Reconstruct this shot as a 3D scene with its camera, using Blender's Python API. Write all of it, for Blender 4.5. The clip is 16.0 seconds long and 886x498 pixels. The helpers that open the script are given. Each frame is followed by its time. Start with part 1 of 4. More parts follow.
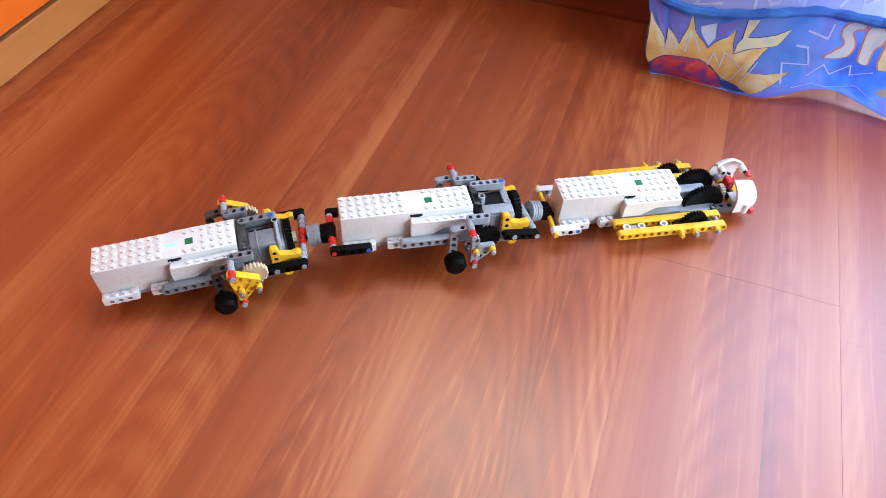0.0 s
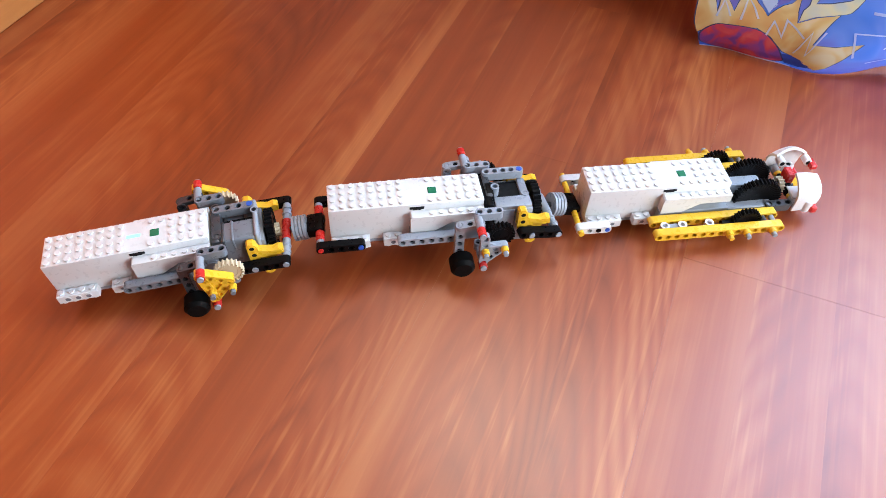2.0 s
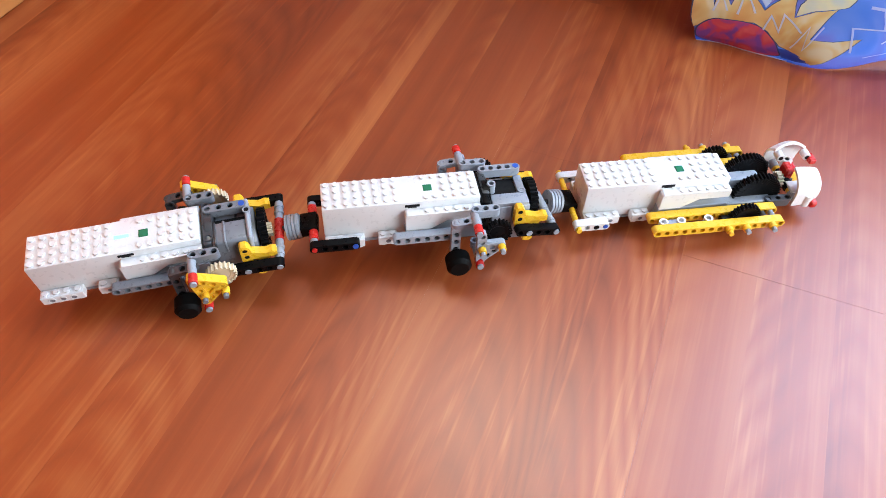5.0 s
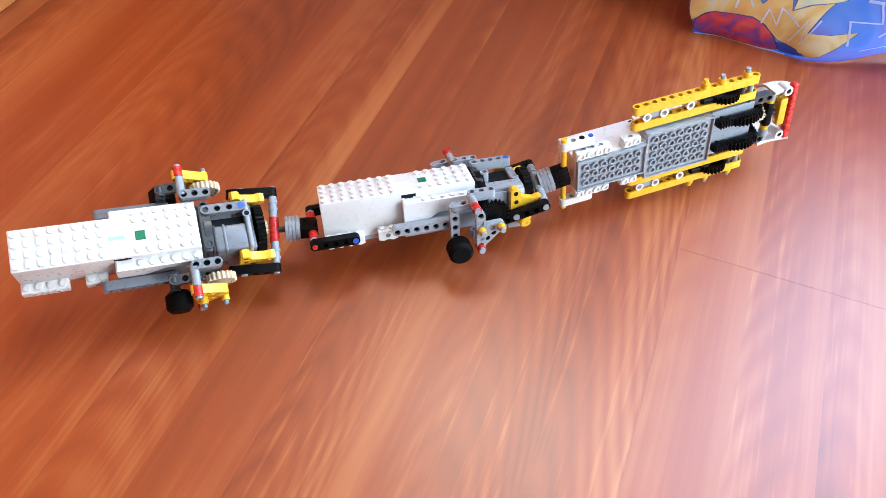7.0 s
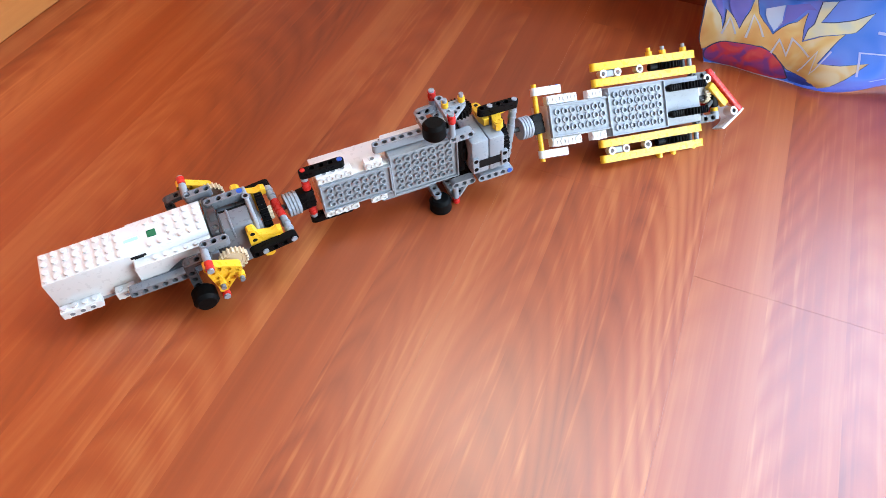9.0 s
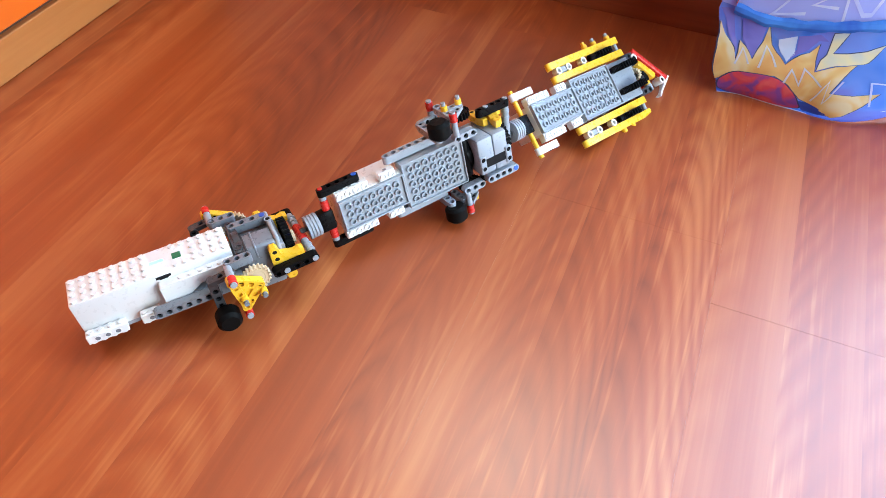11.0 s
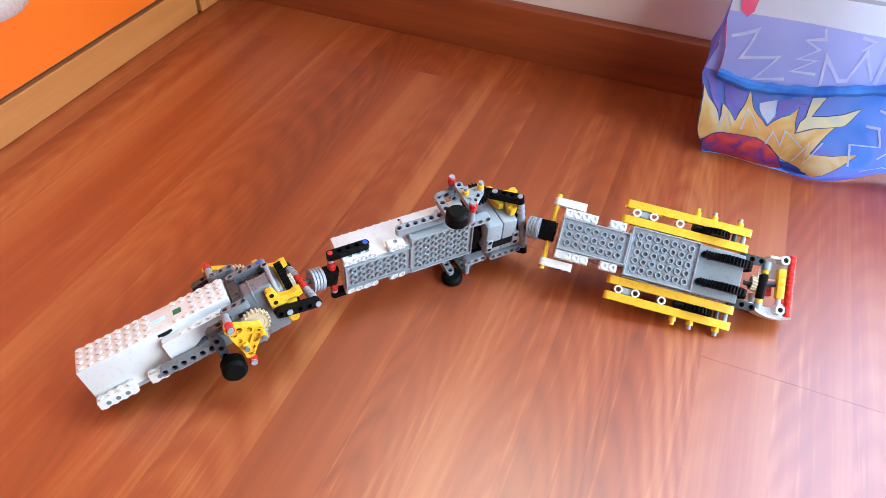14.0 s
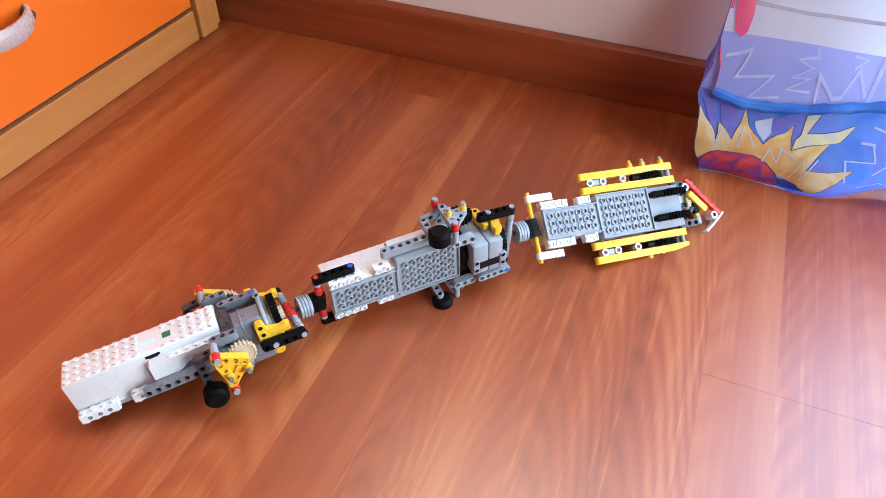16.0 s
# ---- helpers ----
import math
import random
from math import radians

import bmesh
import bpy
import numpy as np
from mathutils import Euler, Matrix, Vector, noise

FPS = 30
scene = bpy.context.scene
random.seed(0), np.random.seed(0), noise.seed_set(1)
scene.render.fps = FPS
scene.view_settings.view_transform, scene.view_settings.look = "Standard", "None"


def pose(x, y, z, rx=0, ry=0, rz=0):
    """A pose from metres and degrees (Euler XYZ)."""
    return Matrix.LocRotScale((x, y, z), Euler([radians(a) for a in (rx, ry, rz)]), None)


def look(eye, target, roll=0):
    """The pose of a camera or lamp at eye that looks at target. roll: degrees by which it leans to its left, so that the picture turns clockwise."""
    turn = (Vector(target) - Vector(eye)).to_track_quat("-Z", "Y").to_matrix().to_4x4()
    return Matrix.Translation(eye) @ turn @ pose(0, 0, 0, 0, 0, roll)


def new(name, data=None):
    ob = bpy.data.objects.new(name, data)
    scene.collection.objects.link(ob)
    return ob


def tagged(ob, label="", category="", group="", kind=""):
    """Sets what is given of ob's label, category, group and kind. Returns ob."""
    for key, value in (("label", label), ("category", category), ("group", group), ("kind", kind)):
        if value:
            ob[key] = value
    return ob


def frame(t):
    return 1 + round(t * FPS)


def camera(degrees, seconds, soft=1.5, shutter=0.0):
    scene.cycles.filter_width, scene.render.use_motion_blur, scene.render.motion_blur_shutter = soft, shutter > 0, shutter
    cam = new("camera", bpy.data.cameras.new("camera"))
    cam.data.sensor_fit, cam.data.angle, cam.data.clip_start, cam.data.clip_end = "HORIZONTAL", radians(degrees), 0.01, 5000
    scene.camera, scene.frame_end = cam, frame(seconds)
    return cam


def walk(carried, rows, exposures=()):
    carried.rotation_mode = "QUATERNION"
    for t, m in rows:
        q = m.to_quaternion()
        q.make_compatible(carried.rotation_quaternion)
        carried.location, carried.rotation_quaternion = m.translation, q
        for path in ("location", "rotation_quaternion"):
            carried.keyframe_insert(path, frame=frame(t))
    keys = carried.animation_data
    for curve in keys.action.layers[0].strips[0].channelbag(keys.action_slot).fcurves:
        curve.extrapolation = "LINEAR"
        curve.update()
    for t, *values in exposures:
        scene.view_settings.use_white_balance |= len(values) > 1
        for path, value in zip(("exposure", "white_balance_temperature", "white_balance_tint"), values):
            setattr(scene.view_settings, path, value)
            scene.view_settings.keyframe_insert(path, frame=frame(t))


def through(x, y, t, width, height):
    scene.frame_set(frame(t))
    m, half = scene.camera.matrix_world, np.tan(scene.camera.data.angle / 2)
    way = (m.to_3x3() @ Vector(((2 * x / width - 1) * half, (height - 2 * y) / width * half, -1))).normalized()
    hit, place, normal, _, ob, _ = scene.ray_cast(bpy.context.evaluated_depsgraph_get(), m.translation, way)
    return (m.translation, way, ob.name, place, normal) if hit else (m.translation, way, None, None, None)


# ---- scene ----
cam = camera(63.8, 16.0, soft=0.8)
walk(cam, [
    (0, look((0.0303, -0.0653, 0.5574), (-0.0709, 0.2452, 0.1788), 1.92)),
    (0.5, look((0.0352, -0.0483, 0.5465), (-0.0670, 0.2613, 0.1674), 1.36)),
    (1, look((0.0389, -0.0198, 0.5265), (-0.0701, 0.2811, 0.1424), 0.67)),
    (1.5, look((0.0348, 0.0057, 0.5065), (-0.0778, 0.2983, 0.1170), 0.81)),
    (2, look((0.0281, 0.0194, 0.4991), (-0.0904, 0.3069, 0.1076), -0.00)),
    (2.5, look((0.0282, 0.0210, 0.4965), (-0.0875, 0.3071, 0.1031), 0.28)),
    (3, look((0.0264, 0.0221, 0.4949), (-0.0899, 0.3083, 0.1018), -0.01)),
    (3.5, look((0.0261, 0.0220, 0.4934), (-0.0879, 0.3079, 0.0993), 0.17)),
    (4, look((0.0251, 0.0237, 0.4921), (-0.0896, 0.3115, 0.0997), 0.23)),
    (6.5, look((0.0208, 0.0248, 0.4919), (-0.0889, 0.3134, 0.0986), 0.97)),
    (7, look((0.0234, 0.0250, 0.5005), (-0.0873, 0.3071, 0.1028), 0.37)),
    (7.5, look((0.0184, 0.0255, 0.4929), (-0.0901, 0.3115, 0.0974), 0.87)),
    (8, look((0.0128, 0.0259, 0.4950), (-0.0961, 0.3154, 0.1022), 1.25)),
    (8.5, look((0.0103, 0.0218, 0.4976), (-0.1018, 0.3159, 0.1091), 1.27)),
    (9, look((0.0081, 0.0212, 0.4981), (-0.1051, 0.3168, 0.1111), 1.35)),
    (11.5, look((-0.0030, 0.0109, 0.5060), (-0.1264, 0.3236, 0.1358), 1.54)),
    (12, look((-0.0014, 0.0081, 0.5094), (-0.1245, 0.3292, 0.1464), 2.29)),
    (12.5, look((-0.0045, 0.0067, 0.5119), (-0.1221, 0.3353, 0.1537), 3.06)),
    (13, look((-0.0042, 0.0053, 0.5136), (-0.1259, 0.3283, 0.1519), 2.30)),
    (13.5, look((-0.0021, 0.0025, 0.5137), (-0.1261, 0.3336, 0.1601), 2.04)),
    (14, look((-0.0035, 0.0006, 0.5158), (-0.1296, 0.3349, 0.1660), 2.03)),
    (14.5, look((-0.0026, 0.0020, 0.5192), (-0.1290, 0.3341, 0.1674), 1.61)),
    (15, look((0.0011, -0.0003, 0.5187), (-0.1285, 0.3363, 0.1723), 1.12)),
    (15.5, look((-0.0005, -0.0012, 0.5194), (-0.1288, 0.3387, 0.1760), 1.30)),
    (16, look((-0.0018, -0.0020, 0.5205), (-0.1324, 0.3406, 0.1805), 1.21)),
], exposures=[(0, 0.02, 6350, 8), (4, 0.02, 6550, 8), (7, 0.22, 6300, 4), (9, 0.28, 6250, 3), (12, 0.36, 6150, 1), (15, 0.36, 6150, 2), (16, 0.26, 6150, 4)])

# ---- light ----
world = bpy.data.worlds.new("daylight")
scene.world = world
world.use_nodes = True
_wn = world.node_tree.nodes
_sky = _wn.new("ShaderNodeTexSky")
_sky.sky_type = "NISHITA"
_sky.sun_disc = False
_sky.sun_elevation, _sky.sun_rotation = radians(38), radians(231)
_wn["Background"].inputs["Strength"].default_value = 0.12
world.node_tree.links.new(_sky.outputs[0], _wn["Background"].inputs["Color"])

sun = new("sun", bpy.data.lights.new("sun", "SUN"))
sun.data.energy, sun.data.angle, sun.data.color = 3.0, radians(0.5), (1, 0.95, 0.88)
sun.matrix_world = look((-3.2, -2.6, 3.2), (0, 0, 0))

WIN = (0.26, 1.08, 0.08, 2.30)     # glazed balcony door in the north wall: x0, x1, z0, z1
SIDE = (-0.50, 0.16, 1.15, 2.45)   # added unseen window over the parapet beside it, brightening the near floor
WIN_E = (-0.45, 0.85, 0.08, 1.05)  # added unseen low opening in the east wall: y0, y1, z0, z1
ROOM_E = 1.15


def daylight(name, width, height, watts, colour, at, facing):
    """An area lamp standing for sky light in an opening."""
    lamp = new(name, bpy.data.lights.new(name, "AREA"))
    lamp.data.shape, lamp.data.size, lamp.data.size_y = "RECTANGLE", width - 0.1, height - 0.1
    lamp.data.energy, lamp.data.color = watts, colour
    lamp.matrix_world = look(at, facing)


def middle(a, b):
    return (a + b) / 2


daylight("door_daylight", WIN[1] - WIN[0], WIN[3] - WIN[2], 54, (0.46, 0.66, 1.0), (middle(*WIN[:2]), 1.00, middle(*WIN[2:])), (middle(*WIN[:2]), 0, middle(*WIN[2:]) - 0.1))
# Added lamp: lifts the near floor's gloss; no such window is seen.
daylight("added_floor_fill", SIDE[1] - SIDE[0], SIDE[3] - SIDE[2], 31, (1.0, 0.95, 0.84), (middle(*SIDE[:2]), 1.00, middle(*SIDE[2:])), (middle(*SIDE[:2]), 0, middle(*SIDE[2:])))
# Added fill from the right for a falloff towards the cabinet, source unseen.
daylight("added_side_fill", WIN_E[1] - WIN_E[0], WIN_E[3] - WIN_E[2], 30, (0.84, 0.91, 1.0), (ROOM_E + 0.05, middle(*WIN_E[:2]), middle(*WIN_E[2:])), (0, middle(*WIN_E[:2]), middle(*WIN_E[2:])))

# ---- materials ----
def nodes_of(name):
    m = bpy.data.materials.new(name)
    m.use_nodes = True
    nt = m.node_tree
    return m, nt, nt.nodes["Principled BSDF"]


def add_node(nt, kind, **values):
    n = nt.nodes.new(kind)
    for key, v in values.items():
        n.inputs[key].default_value = v
    return n


def plastic(name, col, rough=0.28, wear=0.05, spec=0.5):
    """Moulded toy-brick plastic: faint scuffs in the gloss, a trace of dust in the colour."""
    m, nt, b = nodes_of(name)
    tc = nt.nodes.new("ShaderNodeTexCoord")
    n1 = add_node(nt, "ShaderNodeTexNoise", Scale=260.0, Detail=4.0)
    n2 = add_node(nt, "ShaderNodeTexNoise", Scale=28.0, Detail=3.0)
    nt.links.new(tc.outputs["Object"], n1.inputs["Vector"])
    nt.links.new(tc.outputs["Object"], n2.inputs["Vector"])
    mix = nt.nodes.new("ShaderNodeMix")
    mix.data_type = "RGBA"
    dull = tuple(c * (1 - wear) + 0.25 * wear for c in col)
    mix.inputs["A"].default_value, mix.inputs["B"].default_value = (*col, 1), (*dull, 1)
    nt.links.new(n2.outputs["Fac"], mix.inputs["Factor"])
    nt.links.new(mix.outputs["Result"], b.inputs["Base Color"])
    mr = add_node(nt, "ShaderNodeMapRange")
    mr.inputs["From Min"].default_value, mr.inputs["From Max"].default_value = 0.3, 0.7
    mr.inputs["To Min"].default_value, mr.inputs["To Max"].default_value = rough - 0.07, rough + 0.12
    nt.links.new(n1.outputs["Fac"], mr.inputs["Value"])
    nt.links.new(mr.outputs["Result"], b.inputs["Roughness"])
    bump = add_node(nt, "ShaderNodeBump", Strength=0.03, Distance=0.0003)
    nt.links.new(n2.outputs["Fac"], bump.inputs["Height"])
    nt.links.new(bump.outputs["Normal"], b.inputs["Normal"])
    b.inputs["Specular IOR Level"].default_value = spec
    return m


WHITE = plastic("white_plastic", (0.76, 0.76, 0.75), 0.30, 0.02)
LGREY = plastic("light_grey_plastic", (0.31, 0.34, 0.385), 0.30)
TRAY = plastic("tray_grey_plastic", (0.33, 0.36, 0.40), 0.38)
MGREY = plastic("mid_grey_plastic", (0.18, 0.195, 0.22), 0.30)
DGREY = plastic("dark_grey_plastic", (0.042, 0.046, 0.052), 0.32)
BLACK = plastic("black_plastic", (0.004, 0.004, 0.0045), 0.30, 0.004, 0.08)
RUBBER = plastic("black_rubber", (0.004, 0.004, 0.004), 0.5, 0.004, 0.08)
YELLOW = plastic("yellow_plastic", (0.86, 0.50, 0.025), 0.28)
RED = plastic("red_plastic", (0.62, 0.022, 0.018), 0.25)
BLUE = plastic("blue_plastic", (0.02, 0.10, 0.50), 0.3)
TAN = plastic("tan_plastic", (0.66, 0.55, 0.38), 0.35)
GREEN = plastic("green_plastic", (0.0, 0.17, 0.075), 0.3)
# Near-black for flat pieces that carry the shade of holes, slots and pits.
SHADE = plastic("cavity_shade", (0.005, 0.005, 0.006), 0.6, 0.0, 0.2)


def glow(name, col, strength):
    m, nt, b = nodes_of(name)
    b.inputs["Base Color"].default_value = (*col, 1)
    b.inputs["Emission Color"].default_value = (*col, 1)
    b.inputs["Emission Strength"].default_value = strength
    return m


LED_CYAN = glow("cyan_indicator", (0.25, 0.95, 0.95), 0.9)
LED_WHITE = glow("white_indicator", (0.95, 0.95, 1.0), 0.35)


def laminate():
    """Cherry laminate: three strips a board, each with its own tone, cathedral grain and pores; a satin lacquer."""
    m, nt, b = nodes_of("cherry_laminate")
    L = nt.links
    tc = nt.nodes.new("ShaderNodeTexCoord")
    sep = nt.nodes.new("ShaderNodeSeparateXYZ")
    L.new(tc.outputs["Object"], sep.inputs[0])
    # strip tone
    comb = nt.nodes.new("ShaderNodeCombineXYZ")
    L.new(sep.outputs["Y"], comb.inputs["X"])
    L.new(sep.outputs["X"], comb.inputs["Y"])
    brick = nt.nodes.new("ShaderNodeTexBrick")
    brick.offset, brick.offset_frequency, brick.squash = 0.37, 2, 1.0
    for key, v in {"Scale": 1.0, "Mortar Size": 0.0, "Brick Width": 1.28, "Row Height": 0.0643, "Bias": 0.0}.items():
        brick.inputs[key].default_value = v
    brick.inputs["Color1"].default_value, brick.inputs["Color2"].default_value = (0, 0, 0, 1), (1, 1, 1, 1)
    mp = nt.nodes.new("ShaderNodeMapping")
    mp.inputs["Location"].default_value = (0.0, -0.0134, 0.0)
    L.new(comb.outputs[0], mp.inputs[0])
    L.new(mp.outputs[0], brick.inputs["Vector"])
    tone = nt.nodes.new("ShaderNodeSeparateColor")
    L.new(brick.outputs["Color"], tone.inputs[0])
    # grain, stretched along the board and shifted from strip to strip
    sh = nt.nodes.new("ShaderNodeMath")
    sh.operation = "MULTIPLY"
    sh.inputs[1].default_value = 13.7
    L.new(tone.outputs[0], sh.inputs[0])
    comb2 = nt.nodes.new("ShaderNodeCombineXYZ")
    L.new(sep.outputs["X"], comb2.inputs["X"])
    L.new(sep.outputs["Y"], comb2.inputs["Y"])
    L.new(sh.outputs[0], comb2.inputs["Z"])
    stretch = nt.nodes.new("ShaderNodeMapping")
    stretch.inputs["Scale"].default_value = (1.0, 0.085, 1.0)
    L.new(comb2.outputs[0], stretch.inputs[0])
    # cathedral figure: nested arches in each strip, their middle off the strip's middle
    def math_node(op, a, c, third=None):
        n = nt.nodes.new("ShaderNodeMath")
        n.operation = op
        for slot, v in enumerate((a, c, third)):
            if v is None:
                continue
            if isinstance(v, (int, float)):
                n.inputs[slot].default_value = v
            else:
                L.new(v, n.inputs[slot])
        return n.outputs[0]

    warp = add_node(nt, "ShaderNodeTexNoise", Scale=11.0, Detail=0.8, Roughness=0.4)
    L.new(stretch.outputs[0], warp.inputs["Vector"])
    sway = add_node(nt, "ShaderNodeTexNoise", Scale=5.0, Detail=1.0)
    L.new(stretch.outputs[0], sway.inputs["Vector"])
    xl = math_node("FRACT", math_node("DIVIDE", math_node("SUBTRACT", sep.outputs["X"], 0.0134), 0.0643), 0.0)
    off = math_node("MULTIPLY_ADD", sway.outputs["Fac"], 1.3, math_node("MULTIPLY_ADD", tone.outputs[0], 0.6, -0.95))
    xc = math_node("SUBTRACT", math_node("SUBTRACT", xl, 0.5), off)
    arch = math_node("MULTIPLY", math_node("MULTIPLY", xc, xc), 5.0)
    phase = math_node("ADD", math_node("MULTIPLY_ADD", sep.outputs["Y"], 20.0, arch), math_node("MULTIPLY", warp.outputs["Fac"], 8.0))
    wave = math_node("PINGPONG", phase, 0.5)
    frac = nt.nodes.new("ShaderNodeMath")
    frac.operation = "POWER"
    frac.inputs[1].default_value = 1.3
    L.new(math_node("MULTIPLY", wave, 2.0), frac.inputs[0])
    fine_map = nt.nodes.new("ShaderNodeMapping")
    fine_map.inputs["Scale"].default_value = (1.0, 0.012, 1.0)
    L.new(comb2.outputs[0], fine_map.inputs[0])
    fine = add_node(nt, "ShaderNodeTexNoise", Scale=300.0, Detail=3.0, Roughness=0.6)
    L.new(fine_map.outputs[0], fine.inputs["Vector"])
    broad_map = nt.nodes.new("ShaderNodeMapping")
    broad_map.inputs["Scale"].default_value = (1.0, 0.055, 1.0)
    L.new(comb2.outputs[0], broad_map.inputs[0])
    broad = add_node(nt, "ShaderNodeTexNoise", Scale=17.0, Detail=2.0, Roughness=0.4)
    L.new(broad_map.outputs[0], broad.inputs["Vector"])
    # sum of tones
    def mul(sock, k):
        n = nt.nodes.new("ShaderNodeMath")
        n.operation = "MULTIPLY"
        n.inputs[1].default_value = k
        L.new(sock, n.inputs[0])
        return n.outputs[0]

    def plus(a, c):
        n = nt.nodes.new("ShaderNodeMath")
        L.new(a, n.inputs[0])
        L.new(c, n.inputs[1])
        return n.outputs[0]

    patch = add_node(nt, "ShaderNodeTexNoise", Scale=7.0, Detail=2.0)
    L.new(stretch.outputs[0], patch.inputs["Vector"])
    here = add_node(nt, "ShaderNodeMapRange")
    here.inputs["From Min"].default_value, here.inputs["From Max"].default_value = 0.42, 0.62
    here.inputs["To Min"].default_value, here.inputs["To Max"].default_value = 0.0, 1.0
    L.new(patch.outputs["Fac"], here.inputs["Value"])
    figure = math_node("MULTIPLY", frac.outputs[0], here.outputs["Result"])
    streak_map = nt.nodes.new("ShaderNodeMapping")
    streak_map.inputs["Scale"].default_value = (1.0, 0.045, 1.0)
    L.new(comb2.outputs[0], streak_map.inputs[0])
    streak = add_node(nt, "ShaderNodeTexNoise", Scale=42.0, Detail=3.0, Roughness=0.55)
    L.new(streak_map.outputs[0], streak.inputs["Vector"])
    line_map = nt.nodes.new("ShaderNodeMapping")
    line_map.inputs["Scale"].default_value = (1.0, 0.03, 1.0)
    L.new(comb2.outputs[0], line_map.inputs[0])
    lines = add_node(nt, "ShaderNodeTexNoise", Scale=240.0, Detail=2.0, Roughness=0.5)
    L.new(line_map.outputs[0], lines.inputs["Vector"])
    thin = add_node(nt, "ShaderNodeMapRange")
    thin.inputs["From Min"].default_value, thin.inputs["From Max"].default_value = 0.52, 0.72
    L.new(lines.outputs["Fac"], thin.inputs["Value"])
    pale = math_node("MULTIPLY", thin.outputs["Result"], math_node("MULTIPLY_ADD", here.outputs["Result"], 0.08, 0.03))
    total = plus(pale, plus(plus(plus(mul(tone.outputs[0], 0.06), mul(figure, -0.09)), mul(fine.outputs["Fac"], 0.06)), plus(mul(broad.outputs["Fac"], 0.42), mul(streak.outputs["Fac"], 0.22))))
    ramp = nt.nodes.new("ShaderNodeValToRGB")
    e = ramp.color_ramp.elements
    e[0].position, e[0].color = 0.15, (0.14, 0.022, 0.0045, 1)
    e[1].position, e[1].color = 0.62, (0.56, 0.205, 0.060, 1)
    mid = ramp.color_ramp.elements.new(0.37)
    mid.color = (0.32, 0.062, 0.013, 1)
    L.new(total, ramp.inputs[0])
    L.new(ramp.outputs[0], b.inputs["Base Color"])
    rough = add_node(nt, "ShaderNodeMapRange")
    rough.inputs["To Min"].default_value, rough.inputs["To Max"].default_value = 0.31, 0.41
    smear = add_node(nt, "ShaderNodeTexNoise", Scale=9.0, Detail=1.0)
    L.new(stretch.outputs[0], smear.inputs["Vector"])
    L.new(smear.outputs["Fac"], rough.inputs["Value"])
    L.new(rough.outputs["Result"], b.inputs["Roughness"])
    bump = add_node(nt, "ShaderNodeBump", Strength=0.03, Distance=0.0004)
    L.new(fine.outputs["Fac"], bump.inputs["Height"])
    L.new(bump.outputs["Normal"], b.inputs["Normal"])
    b.inputs["Specular IOR Level"].default_value = 0.75
    return m


def wood(name, dark, light, along="Y", scale=60.0, rough=0.4):
    m, nt, b = nodes_of(name)
    tc = nt.nodes.new("ShaderNodeTexCoord")
    mp = nt.nodes.new("ShaderNodeMapping")
    mp.inputs["Scale"].default_value = {"X": (0.06, 1, 1), "Y": (1, 0.06, 1), "Z": (1, 1, 0.06)}[along]
    nt.links.new(tc.outputs["Object"], mp.inputs[0])
    n1 = add_node(nt, "ShaderNodeTexNoise", Scale=scale, Detail=5.0, Roughness=0.6)
    nt.links.new(mp.outputs[0], n1.inputs["Vector"])
    ramp = nt.nodes.new("ShaderNodeValToRGB")
    e = ramp.color_ramp.elements
    e[0].position, e[0].color, e[1].position, e[1].color = 0.3, (*dark, 1), 0.72, (*light, 1)
    nt.links.new(n1.outputs["Fac"], ramp.inputs[0])
    nt.links.new(ramp.outputs[0], b.inputs["Base Color"])
    b.inputs["Roughness"].default_value = rough
    bump = add_node(nt, "ShaderNodeBump", Strength=0.08, Distance=0.0004)
    nt.links.new(n1.outputs["Fac"], bump.inputs["Height"])
    nt.links.new(bump.outputs["Normal"], b.inputs["Normal"])
    return m


def painted(name, col, rough=0.7, grain=90.0, bumpy=0.12):
    m, nt, b = nodes_of(name)
    tc = nt.nodes.new("ShaderNodeTexCoord")
    n1 = add_node(nt, "ShaderNodeTexNoise", Scale=grain, Detail=4.0)
    n2 = add_node(nt, "ShaderNodeTexNoise", Scale=3.0, Detail=3.0)
    for n in (n1, n2):
        nt.links.new(tc.outputs["Object"], n.inputs["Vector"])
    mix = nt.nodes.new("ShaderNodeMix")
    mix.data_type = "RGBA"
    mix.inputs["A"].default_value, mix.inputs["B"].default_value = (*(c * 0.93 for c in col), 1), (*col, 1)
    nt.links.new(n2.outputs["Fac"], mix.inputs["Factor"])
    nt.links.new(mix.outputs["Result"], b.inputs["Base Color"])
    b.inputs["Roughness"].default_value = rough
    bump = add_node(nt, "ShaderNodeBump", Strength=bumpy, Distance=0.0008)
    nt.links.new(n1.outputs["Fac"], bump.inputs["Height"])
    nt.links.new(bump.outputs["Normal"], b.inputs["Normal"])
    return m


